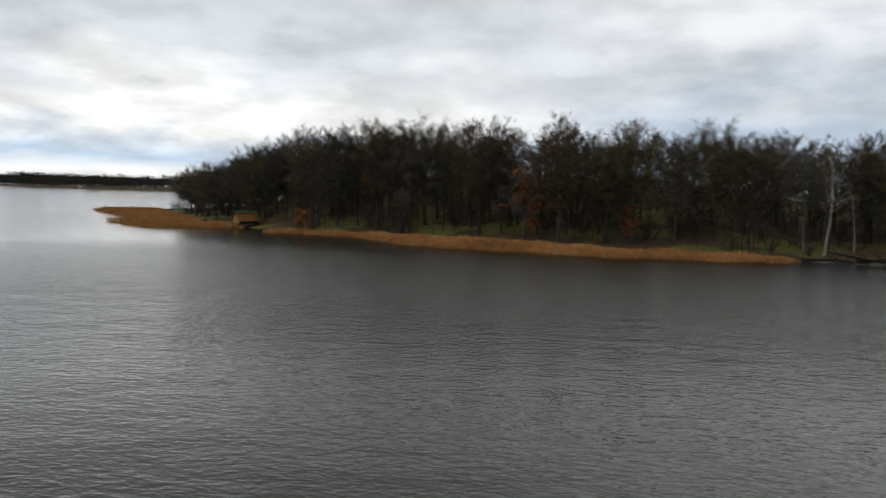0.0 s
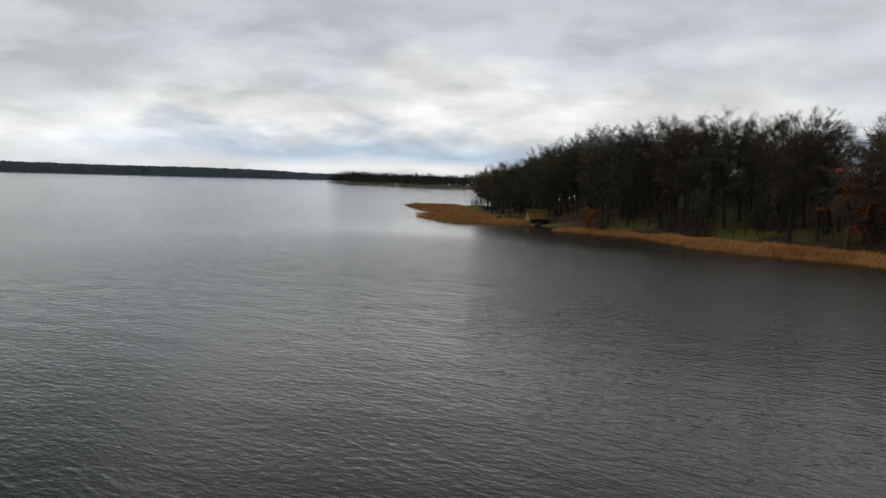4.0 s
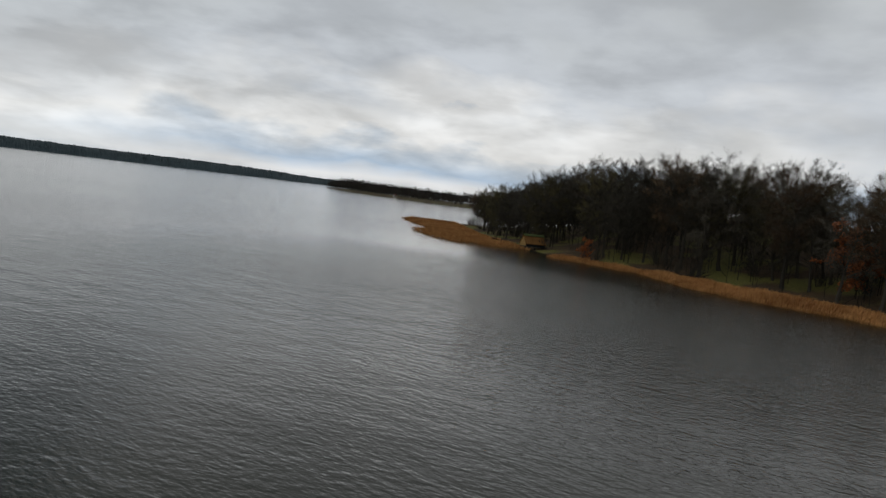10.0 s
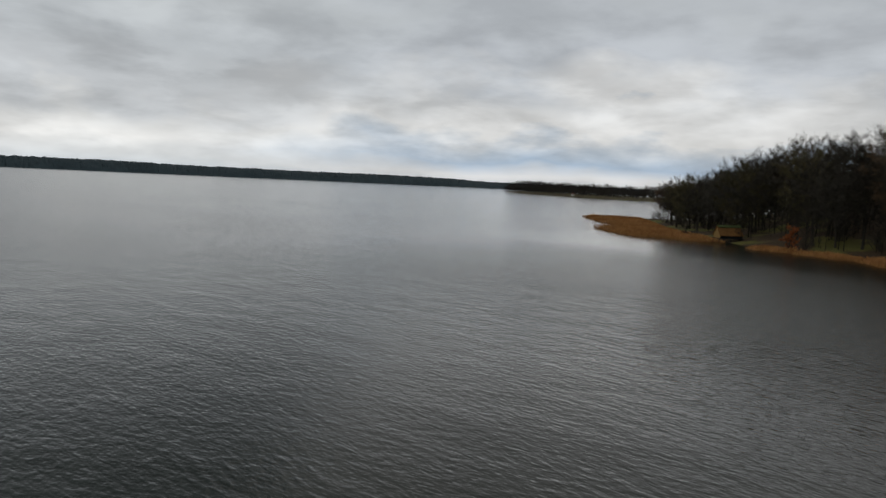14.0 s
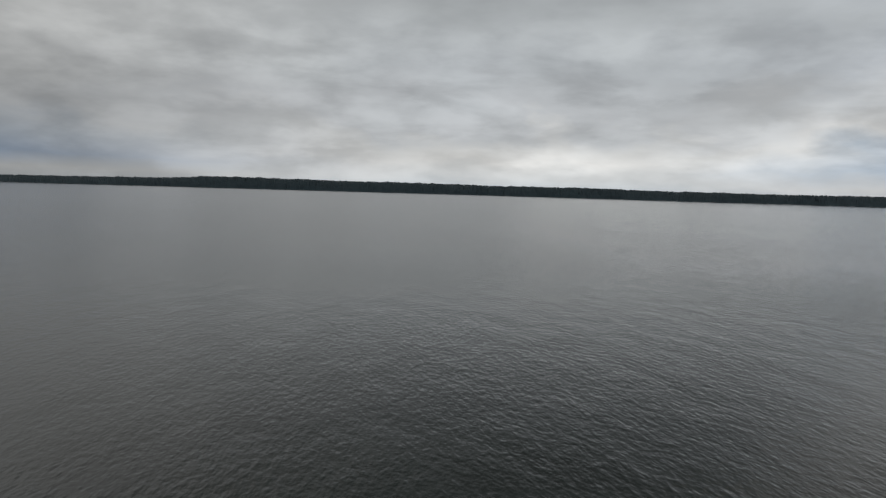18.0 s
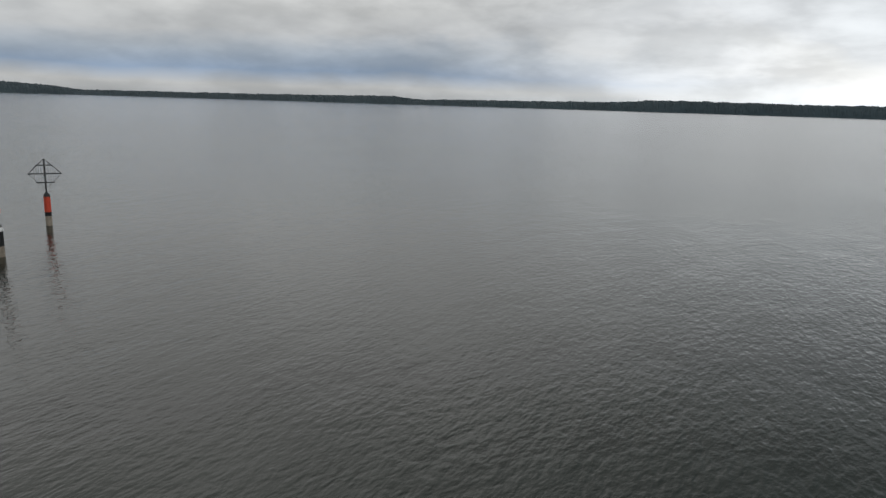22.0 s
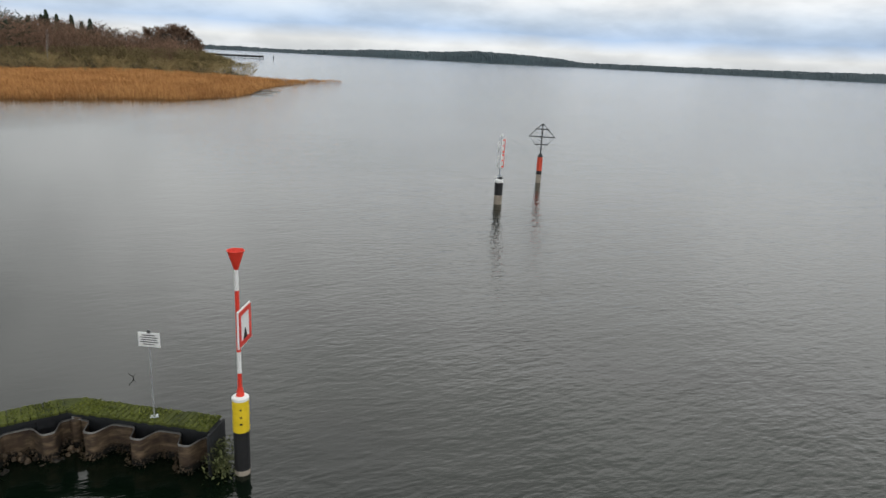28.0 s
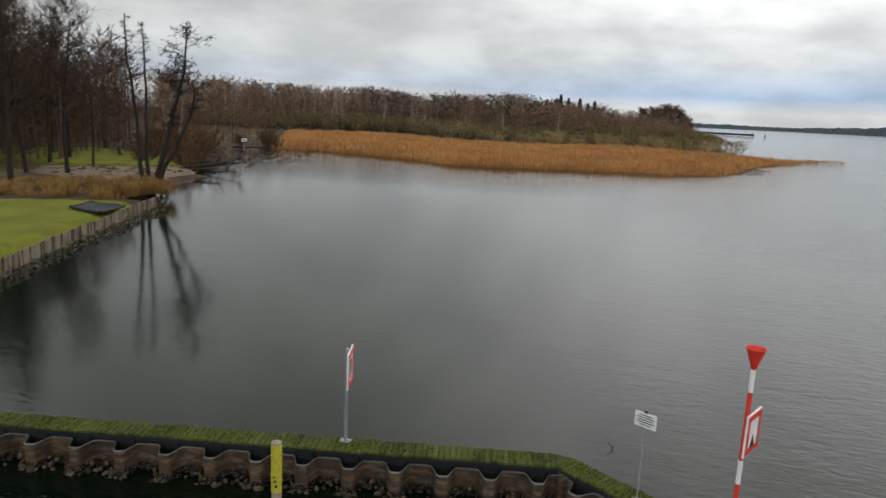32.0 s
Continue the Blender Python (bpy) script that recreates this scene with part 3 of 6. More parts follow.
# ---- land forms ----
def signed(poly, x, y):
    """Distance to a shoreline, positive inside it."""
    p = np.array(poly, float)
    q = np.roll(p, -1, 0)
    best = np.full(x.shape, 1e9)
    inside = np.zeros(x.shape, bool)
    for (ax, ay), (bx, by) in zip(p, q):
        dx, dy = bx - ax, by - ay
        s = np.clip(((x - ax) * dx + (y - ay) * dy) / (dx * dx + dy * dy + 1e-9), 0, 1)
        best = np.minimum(best, np.hypot(x - ax - s * dx, y - ay - s * dy))
        hits = (ay > y) != (by > y)
        with np.errstate(divide="ignore", invalid="ignore"):
            cross = (bx - ax) * (y - ay) / (by - ay) + ax
        inside ^= hits & (x < cross)
    return np.where(inside, best, -best)


def ripple_noise(x, y, scale):
    return (np.sin(x * 1.7 * scale + 1.3 * np.sin(y * 1.1 * scale)) + np.sin(y * 2.1 * scale + 1.7 * np.sin(x * 0.9 * scale + 2.0)) + np.sin((x + y) * 3.3 * scale) * 0.5) / 2.5


def land(name, poly, height, mat, step, label):
    p = np.array(poly, float)
    lo, hi = p.min(0) - 6, p.max(0) + 6
    nx, ny = int((hi[0] - lo[0]) / step) + 1, int((hi[1] - lo[1]) / step) + 1
    gx, gy = np.meshgrid(lo[0] + np.arange(nx) * step, lo[1] + np.arange(ny) * step)
    d = signed(poly, gx, gy)
    z = np.where(d > 0, height(gx, gy, d), np.maximum(d * 0.35, -0.8))
    keep = d > -4
    verts = np.stack([gx.ravel(), gy.ravel(), z.ravel()], 1)
    idx = np.arange(nx * ny).reshape(ny, nx)
    cell = keep[:-1, :-1] | keep[1:, :-1] | keep[:-1, 1:] | keep[1:, 1:]
    faces = np.stack([idx[:-1, :-1], idx[:-1, 1:], idx[1:, 1:], idx[1:, :-1]], -1)[cell]
    used, inv = np.unique(faces, return_inverse=True)
    ob = new(name, mesh_of(name, verts[used], inv.reshape(-1, 4), mat, True))
    return tagged(ob, label, "ground", kind="structure")


ISLAND = [(-99, 181), (-84, 160), (-66, 134), (-52, 119), (-40, 108), (-25, 102), (-13, 96), (-1, 92), (7, 87), (14, 83), (20, 81.5), (27, 80), (34, 82),
          (46, 80), (70, 75), (120, 66), (190, 70), (190, 250), (60, 262), (-10, 245), (-60, 212), (-90, 192)]


def island_height(x, y, d):
    hump = np.clip((x + 95) / 55, 0.05, 1.0) * np.interp(x, [25, 50], [1.0, 0.55])
    return 0.35 * np.clip(d / 1.2, 0, 1) + np.clip((d - 2) / 40, 0, 1) ** 1.1 * 9.4 * hump + 0.25 * ripple_noise(x, y, 0.35) * np.clip(d / 4, 0, 1)


BANK = [(23, -4), (24.2, -14), (25.2, -21.6), (26.4, -25), (27.8, -28.6), (29.3, -33.4), (30.8, -38.5), (32.0, -42), (34.6, -46), (38, -52), (41.5, -58), (41.5, -63), (45, -68), (53, -82),
        (62, -98), (63, -109), (57, -110.5), (51, -112.5), (46, -111.5), (38, -107.5), (29, -103.5), (24, -99.5), (18, -98.5), (7, -103.5), (-1, -105.5), (-9.5, -107), (-16.5, -113.5), (-20.5, -125),
        (-26, -143), (-29, -152), (-35, -190), (-30, -215), (-34, -240), (-47, -268), (-43, -300), (-36, -380), (-46, -430), (-60, -560), (-40, -680), (60, -760), (420, -760), (560, -420), (420, -60), (160, 20), (60, 10)]


def bank_height(x, y, d):
    reedbed = np.clip((-92 - y) / 12, 0, 1) * np.clip((75 - x) / 12, 0, 1)
    near = 0.5 * np.clip(d / 0.7, 0, 1)
    low = -0.12 + 0.2 * np.clip((d - 6) / 10, 0, 1) + 0.6 * np.clip((d - 45) / 30, 0, 1)
    return near * (1 - reedbed) + low * reedbed + np.clip((d - 60) / 260, 0, 1) * 3.5 + 0.08 * ripple_noise(x, y, 0.3) * np.clip(d / 3, 0, 1) * (1 - 0.8 * reedbed)


def height_at(poly, fn, x, y):
    gx, gy = np.atleast_1d(np.array(x, float)), np.atleast_1d(np.array(y, float))
    d = signed(poly, gx, gy)
    return np.where(d > 0, fn(gx, gy, d), -0.05), d


me = bpy.data.meshes.new("water")
grid = np.concatenate([[-4600, -1500, -500, -200], np.arange(-100, 101, 20), [200, 500, 1500, 4600]]).astype(float)
gx, gy = np.meshgrid(grid, grid)
k = np.arange(len(grid) ** 2).reshape(len(grid), -1)
water = new("water", mesh_of("water", np.stack([gx.ravel(), gy.ravel(), 0 * gx.ravel()], 1), np.stack([k[:-1, :-1], k[:-1, 1:], k[1:, 1:], k[1:, :-1]], -1).reshape(-1, 4), WATER))
tagged(water, "wind-rippled grey-green lake under an overcast sky", "lake", kind="structure")

land("ground_island", ISLAND, island_height, ISLAND_GROUND, 2.0, "brown leaf-littered wooded rise with mossy grass by the shore")
land("ground_bank", BANK, bank_height, BANK_GROUND, 4.0, "low wooded lake bank with brown litter and grass")


# ---- far hills round the lake ----
# bearing from the stand in degrees, height of the wooded crest in degrees above eye level
CREST = [(30, 0.30), (41, 0.35), (45, 0.52), (50, 0.58), (55, 0.56), (66, 0.62), (70, 0.71), (78, 0.66), (83, 0.74), (90, 0.71), (97, 0.78), (101.5, 0.74), (103, 0.55), (107, 0.46),
         (112, 0.40), (119.5, 0.27), (121.5, 0.50), (124, 0.44), (129, 0.36), (138, 0.24), (144.5, 0.20), (147, 0.48), (150, 0.66), (153, 0.73), (157, 0.50), (161, 0.44), (165, 0.20), (168, 0.10), (176, 0.14), (185, 0.15), (200, 0.2)]
FAR = 2500.0


def far_hills():
    bears = np.arange(28, 202, 0.06)
    crest = np.interp(bears, [c[0] for c in CREST], [c[1] for c in CREST])
    rng = np.random.RandomState(5)
    rough = np.convolve(rng.randn(len(bears) + 6), np.ones(7) / 7, "valid")[: len(bears)]
    verts, rows = [], 9
    for r in range(rows):
        f = r / (rows - 1)
        for i, bearing in enumerate(bears):
            dist = FAR + 260 * f + 25 * math.sin(bearing * 1.3) * (1 - f)
            top = 7.5 + FAR * math.tan(radians(crest[i]))
            z = -1 + (top * 1.02 + 1) * (1 - (1 - min(f * 1.15, 1)) ** 2.2) if r else -1
            z += (rough[i] * 1.8 + rng.randn() * 1.3) * (r > 0)
            b = radians(bearing)
            verts.append((-math.sin(b) * dist, math.cos(b) * dist, z))
    n = len(bears)
    faces = [[r * n + i, r * n + i + 1, (r + 1) * n + i + 1, (r + 1) * n + i] for r in range(rows - 1) for i in range(n - 1)]
    ob = new("backdrop_hills", mesh_of("backdrop_hills", verts, faces, HAZY_HILLWOOD))
    tagged(ob, "long low dark forested hills, tinted haze-blue, on the far shore", "hills", kind="structure")


far_hills()


def woods(name, spots, mat, label, per=90, seed=1, slim=0.32, width=0.10, rise=1.0, spray=0.11):
    """A far wood as one mesh: many bare trees of trunk and upward sprays. spots: x, y, ground, height."""
    rng = np.random.RandomState(seed)
    V, Fc = [], []
    base = 0
    for x, y, z, h in spots:
        lean = rng.randn(2) * 0.03 * h
        r = h * 0.011
        tri = np.array([[1, 0], [-0.5, 0.87], [-0.5, -0.87]])
        low = np.c_[tri * r + [x, y], np.full(3, z - 0.3)]
        top = np.array([[x + lean[0], y + lean[1], z + h * 0.93]])
        V.append(np.r_[low, top])
        Fc.append(np.array([[0, 1, 3], [1, 2, 3], [2, 0, 3]]) + base)
        base += 4
        many = max(6, per // 9)
        lf = rng.uniform(0.12, 0.98, many) ** 0.8
        la = rng.uniform(0, 2 * np.pi, many)
        ll = slim * h * 0.62 * np.sin(np.clip((lf - 0.05) / 1.0, 0.05, 0.97) * np.pi) ** 0.6 * rng.uniform(0.6, 1.1, many)
        lw = np.stack([np.cos(la), np.sin(la), rise * rng.uniform(0.5, 1.3, many)], 1)
        lw /= np.linalg.norm(lw, axis=1)[:, None]
        root = np.stack([x + lean[0] * lf, y + lean[1] * lf, z + h * 0.88 * lf], 1)
        pick = rng.randint(0, many, per)
        along = rng.uniform(0.1, 1.0, per)[:, None]
        p = root[pick] + lw[pick] * ll[pick][:, None] * along
        p[:, 2] = np.minimum(p[:, 2], z + h * 0.97)
        way = lw[pick] + rng.randn(per, 3) * 0.42 + [0, 0, 0.15]
        p = np.r_[root, p]
        way = np.r_[lw, way]
        way /= np.linalg.norm(way, axis=1)[:, None]
        size = np.r_[ll, h * rng.uniform(0.4 * spray, 1.25 * spray, per)][:, None]
        across = np.cross(way, rng.randn(per + many, 3))
        across /= np.linalg.norm(across, axis=1)[:, None] + 1e-6
        w = width * h / 14 * np.r_[np.full(many, 0.7), rng.uniform(0.5, 1.2, per)][:, None]
        tris = np.stack([p - across * w, p + across * w, p + way * size], 1).reshape(-1, 3)
        V.append(tris)
        Fc.append(np.arange((per + many) * 3).reshape(-1, 3) + base)
        base += (per + many) * 3
    ob = new(name, mesh_of(name, np.concatenate(V), np.concatenate(Fc), mat))
    return tagged(ob, label, "woods", kind="stuff")


# ---- the peninsula across the lake ----
PENINSULA = [(-810, 968), (-640, 800), (-515, 690), (-400, 615), (-325, 575), (-250, 560), (-100, 570), (0, 640), (-100, 820), (-400, 960), (-700, 1010)]
land("ground_peninsula", PENINSULA, lambda x, y, d: 0.8 * np.clip(d / 8, 0, 1) + np.clip(d / 100, 0, 1) * 1.5, ISLAND_GROUND, 12.0, "distant low wooded headland with a pale reed edge")


def scatter(poly, fn, count, lo, hi, seed, front, depth, keep=None):
    """Random places inside a shore, between front and depth metres from it."""
    rng = np.random.RandomState(seed)
    p = np.array(poly, float)
    out = []
    while len(out) < count:
        x, y = rng.uniform(p[:, 0].min(), p[:, 0].max(), 4000), rng.uniform(p[:, 1].min(), p[:, 1].max(), 4000)
        d = signed(poly, x, y)
        ok = (d > front) & (d < depth)
        if keep is not None:
            ok &= keep(x, y)
        z = fn(x, y, d)
        out += [(a, b, c, rng.uniform(lo, hi)) for a, b, c in zip(x[ok], y[ok], z[ok])]
    return out[:count]


flat = lambda x, y, d: 0 * x + 1.0
headland = [(x, y, z, h * float(np.interp(x, [-800, -700, -600, -520, -420, -300], [0.9, 1.25, 1.12, 0.85, 0.92, 1.0])) * (1 + 0.12 * math.sin(x * 0.11) * math.sin(x * 0.037 + 1))) for x, y, z, h in scatter(PENINSULA, flat, 1500, 10, 15.5, 3, 6, 75)]
woods("peninsula_woods", headland, FARWOOD, "dark distant belt of bare trees on a headland", 80, 3, 0.75, 0.30, 0.7, 0.10)
woods("peninsula_scrub", scatter(PENINSULA, flat, 800, 4, 7, 6, 1, 40), FARWOOD, "dark brown scrub along the headland shore", 30, 6, 1.5, 1.2)


def reeds(name, spots, label, low=1.5, high=2.2, width=0.035, seed=2, mat=None):
    """Standing dead reed, one thin pointed blade and plume each."""
    rng = np.random.RandomState(seed)
    n = len(spots)
    p = np.array([q[:3] for q in spots])
    h = (rng.uniform(low, high, n) * np.array([q[3] if len(q) > 3 else 1.0 for q in spots]))[:, None] * (0.82 + 0.18 * ripple_noise(p[:, 0], p[:, 1], 0.5))[:, None]
    a = rng.uniform(0, np.pi, n)
    side = np.stack([np.cos(a), np.sin(a), 0 * a], 1) * width * rng.uniform(0.6, 1.4, n)[:, None]
    lean = np.stack([0.10 + 0.12 * rng.randn(n), 0.05 + 0.12 * rng.randn(n), np.ones(n)], 1)
    foot = p - [0, 0, 0.15]
    mid = p + lean * h * 0.7
    tip = p + lean * h + np.stack([0.06 + 0.05 * rng.randn(n), 0.05 * rng.randn(n), 0 * a], 1)
    verts = np.stack([foot, mid + side, tip, mid - side], 1).reshape(-1, 3)
    ob = new(name, mesh_of(name, verts, np.arange(4 * n).reshape(-1, 4), mat or REED))
    return tagged(ob, label, "reeds", kind="stuff")


def reed_spots(poly, count, seed, ground=0.0, keep=None):
    rng = np.random.RandomState(seed)
    p = np.array(poly, float)
    out = []
    while len(out) < count:
        x, y = rng.uniform(p[:, 0].min(), p[:, 0].max(), 40000), rng.uniform(p[:, 1].min(), p[:, 1].max(), 40000)
        d = signed(poly, x, y)
        ok = d > 1.2 * (0.5 + 0.5 * ripple_noise(x, y, 0.6)) - 0.6
        ok &= ripple_noise(x + 9, y * 1.3, 0.9) > -0.85
        if keep is not None:
            ok &= keep(x, y)
        out += list(zip(x[ok], y[ok], np.full(ok.sum(), ground), np.clip(0.45 + d[ok] / 4.0, 0.4, 1.0)))
    return out[:count]


# ---- the island: reed belt ----
REED_TIP = [(-112, 171), (-104, 161), (-92, 147), (-81, 137), (-74, 131.5), (-76.5, 128), (-80, 125), (-74, 119), (-66, 111), (-58, 106.5), (-50, 109), (-46, 112), (-52, 119), (-66, 134), (-84, 160), (-98, 180)]
REED_BELT = [(-40, 103), (-31, 100.5), (-24, 98), (-17, 90), (-10.7, 84), (-1, 81.4), (5.5, 79.2), (11.5, 76.7), (17.6, 77), (23.4, 76.4), (29, 77), (31, 79),
             (27, 80.5), (20, 82), (14, 83.5), (7, 87.5), (-1, 92.5), (-13, 96.5), (-25, 102), (-38, 106)]
reeds("reed_bed", reed_spots(REED_TIP, 22000, 4), "golden-brown dead reeds at the wooded point", 0.7, 1.4, 0.036, 4)
reeds("reed_bed", reed_spots(REED_BELT, 24000, 5), "orange-brown dead reed belt along the wooded shore", 0.8, 1.45, 0.034, 5)

# ---- the island: trees ----
FORMS = [grow_oak(11, 17.0, 5.2, 0.30, 0.27, OAK_TWIG), grow_oak(12, 16.3, 5.8, 0.26, 0.30, OAK_TWIG), grow_oak(13, 17.6, 4.6, 0.36, 0.25, TWIG_RUSTY),
         grow_oak(14, 15.8, 5.0, 0.24, 0.24, TWIG_MOSSY), grow_oak(15, 16.8, 5.6, 0.30, 0.30, TWIG_MOSSY), grow_oak(16, 14.8, 4.3, 0.32, 0.20, OAK_TWIG), grow_oak(17, 17.2, 4.8, 0.42, 0.26, OAK_TWIG)]
LIGHT_FORMS = [grow_oak(21, 16.5, 4.4, 0.40, 0.24, OAK_TWIG, 22, 6, 30), grow_oak(22, 17.0, 4.8, 0.42, 0.26, OAK_TWIG, 22, 6, 30), grow_oak(23, 15.5, 4.2, 0.38, 0.22, OAK_TWIG, 22, 6, 30)]
TREE_LABEL = "tall bare grey-brown broadleaf tree in the lakeside wood"


def spaced(poly, fn, count, gap, seed, front, depth, keep=None):
    rng = np.random.RandomState(seed)
    p = np.array(poly, float)
    out = []
    for _ in range(60):
        x, y = rng.uniform(p[:, 0].min(), p[:, 0].max(), 1500), rng.uniform(p[:, 1].min(), p[:, 1].max(), 1500)
        d = signed(poly, x, y)
        z = fn(x, y, d)
        ok = (d > front) & (d < depth)
        if keep is not None:
            ok &= keep(x, y)
        for a, b, c, dd in zip(x[ok], y[ok], z[ok], d[ok]):
            if all((a - q[0]) ** 2 + (b - q[1]) ** 2 > gap * gap for q in out):
                out.append((a, b, c, dd))
                if len(out) >= count:
                    return out
    return out


masters = {}


def plant(forms, key, at, turn, scale, label, category, group, name="tree"):
    k = (key, name)
    if k not in masters:
        masters[k] = put_thing(name, forms, label, category, at, turn, scale, group)
        return masters[k]
    ob = copy_thing(masters[k], Matrix.Identity(4))
    ob.location, ob.rotation_euler, ob.scale = at, (0, 0, radians(turn)), (scale,) * 3
    return ob


rng = random.Random(8)
seen = lambda x, y: (x > -100) & (x < 72) & (y < 215)


def island_scale(x, y):
    """Trees grow lower towards the point; scales fitted to the camera's treetop line."""
    return float(np.interp(x, [-95, -75, -58, -45, -20, 20, 40, 70], [0.53, 0.67, 0.76, 0.85, 0.88, 0.79, 0.70, 0.66]))


front_row = spaced(ISLAND, island_height, 165, 3.0, 31, 2.5, 24, seen)
for x, y, z, d in front_row:
    f = rng.randrange(len(FORMS))
    plant(FORMS[f], f"front{f}", (x, y, z), rng.uniform(0, 360), island_scale(x, y) * rng.uniform(0.82, 1.08), TREE_LABEL, "tree", "island trees")
for x, y, z, d in spaced(ISLAND, island_height, 30, 3.2, 37, 4, 34, lambda x, y: (x > 27) & (x < 74) & (y < 130)):
    f = rng.randrange(len(FORMS))
    plant(FORMS[f], f"front{f}", (x, y, z), rng.uniform(0, 360), island_scale(x, y) * rng.uniform(0.85, 1.1), TREE_LABEL, "tree", "island trees")
back_row = spaced(ISLAND, island_height, 90, 4.2, 32, 24, 42, seen)
for x, y, z, d in back_row:
    f = rng.randrange(len(LIGHT_FORMS))
    plant(LIGHT_FORMS[f], f"back{f}", (x, y, z), rng.uniform(0, 360), island_scale(x, y) * rng.uniform(0.7, 0.85), TREE_LABEL, "tree", "island trees")

woods("island_thicket", scatter(ISLAND, island_height, 900, 4, 8.5, 35, 2.5, 34, seen), OAK_TWIG, "dense dark brown thicket and saplings under the island trees", 110, 35, 0.8, 0.09)
SHRUBS = [grow_shrub(41, 3.0, 3.0, 16, 22, OAK_TWIG, 0.022), grow_shrub(42, 2.2, 3.4, 16, 20, OAK_TWIG, 0.022), grow_shrub(43, 3.8, 2.8, 14, 24, OAK_TWIG, 0.022)]
for x, y, z, d in spaced(ISLAND, island_height, 90, 2.8, 33, 1.2, 14, seen):
    f = rng.randrange(3)
    plant(SHRUBS[f], f"shrub{f}", (x, y, z), rng.uniform(0, 360), rng.uniform(0.6, 1.25), "bare brown twiggy undergrowth shrub", "shrub", "island undergrowth", "shrub")

# named trees of the island
OAK = grow_tree(51, 16.5, 5.6, 0.32, 18, 0.30, 6, 6, leaves=2, leaf_mat=LEAF_RUST)
BEECH = grow_tree(52, 9.0, 3.2, 0.12, 20, 0.11, 5, 5, leaves=5, leaf_mat=LEAF_RUST, leaf_size=0.2)
BIRCHES = [grow_tree(53, 14.0, 2.6, 0.42, 13, 0.14, 6, 4, bark=BIRCH), grow_tree(54, 12.0, 2.4, 0.45, 12, 0.11, 6, 4, bark=BIRCH, lean=(0.08, 0.03))]


def on_island(x, y):
    return float(height_at(ISLAND, island_height, x, y)[0][0])


for x, y, s in ((16, 112, 0.74), (20, 118, 0.70)):
    plant(OAK, "oak", (x, y, on_island(x, y)), x * 40, s, "bare oak still holding rust-brown leaves", "tree", "island oaks", "oak_tree")
for x, y, s in ((1.2, 96.0, 1.02), (3.6, 96.5, 0.72), (-33.9, 104.6, 0.42), (14.5, 89.5, 0.5)):
    plant(BEECH, "beech", (x, y, on_island(x, y)), x * 70, s, "young beech with rust-red autumn leaves", "tree", "young beeches", "beech_tree")
for x, y, f, s in ((35.8, 84.5, 0, 0.95), (40.0, 86.5, 1, 0.7), (33.4, 84.5, 1, 0.45)):
    plant(BIRCHES[f], f"birch{f}", (x, y, on_island(x, y)), x * 50, s, "slender white-barked birch at the shore", "tree", "birches", "birch_tree")


# boathouse on posts
def boathouse(at, turn):
    ob = thing("boathouse", "small ochre boathouse with brown mossy thatched roof, on posts", "boathouse", at, turn)
    w, d, h, top, base = 2.1, 3.9, 0.62, 2.0, 0.68
    for x in (-w / 2, w / 2):
        for k in range(3):
            part("post", box_mesh("post", (0.16, 0.16, 1.1), DARK_TIMBER, (x * 0.94, -d / 2 + k * d / 2 * 0.98, -0.1), bevel=0.02), ob)
    part("deck", box_mesh("deck", (w + 0.5, d + 0.6, 0.12), DARK_TIMBER, (0, 0, base - 0.06), bevel=0.02), ob)
    # side walls take the dark timber tone, darker than the ochre gables
    for x in (-w / 2, w / 2):
        part("side_wall", box_mesh("side_wall", (0.08, d, h), DARK_TIMBER, (x, 0, base + h / 2)), ob)
    for y in (-d / 2, d / 2):
        bm = bmesh.new()
        vs = [bm.verts.new(q) for q in ((-w / 2, y, base), (w / 2, y, base), (w / 2, y, base + h), (0, y, base + top - 0.15), (-w / 2, y, base + h))]
        f = bm.faces.new(vs)
        g = bmesh.ops.extrude_face_region(bm, geom=[f])
        bmesh.ops.translate(bm, verts=[v for v in g["geom"] if isinstance(v, bmesh.types.BMVert)], vec=(0, 0.08 if y < 0 else -0.08, 0))
        part("gable_wall", from_bm("gable_wall", bm, OCHRE), ob)
    for s in (-1, 1):
        m = Matrix.Translation((s * w * 0.285, 0, base + h + 0.55)) @ pose(0, 0, 0, 0, s * 51, 0)
        bm = bmesh.new()
        box(bm, (2.05, d + 0.3, 0.14), matrix=m, bevel=0.03)
        slope = part("roof_slope", from_bm("roof_slope", bm, THATCH), ob, "brown thatched roof slope")
    for s in (-1, 1):
        m = Matrix.Translation((s * 0.17, 0, base + top - 0.05)) @ pose(0, 0, 0, 0, s * 48, 0)
        bm = bmesh.new()
        box(bm, (0.55, d + 0.34, 0.10), matrix=m, bevel=0.03)
        part("ridge_moss", from_bm("ridge_moss", bm, MOSSROOF), ob, "mossy green ridge cover")
    for k in range(6):
        part("board", box_mesh("board", (0.30, 0.03, h + 0.9 - abs(k - 2.5) * 0.36), OCHRE, (-0.86 + k * 0.345, -d / 2 - 0.055, base + (h + 0.9 - abs(k - 2.5) * 0.36) / 2), bevel=0.008), ob)


boathouse((-47.2, 115.5, 0.0), -37)

# fallen trunks and a landing along the shore
rng = random.Random(77)


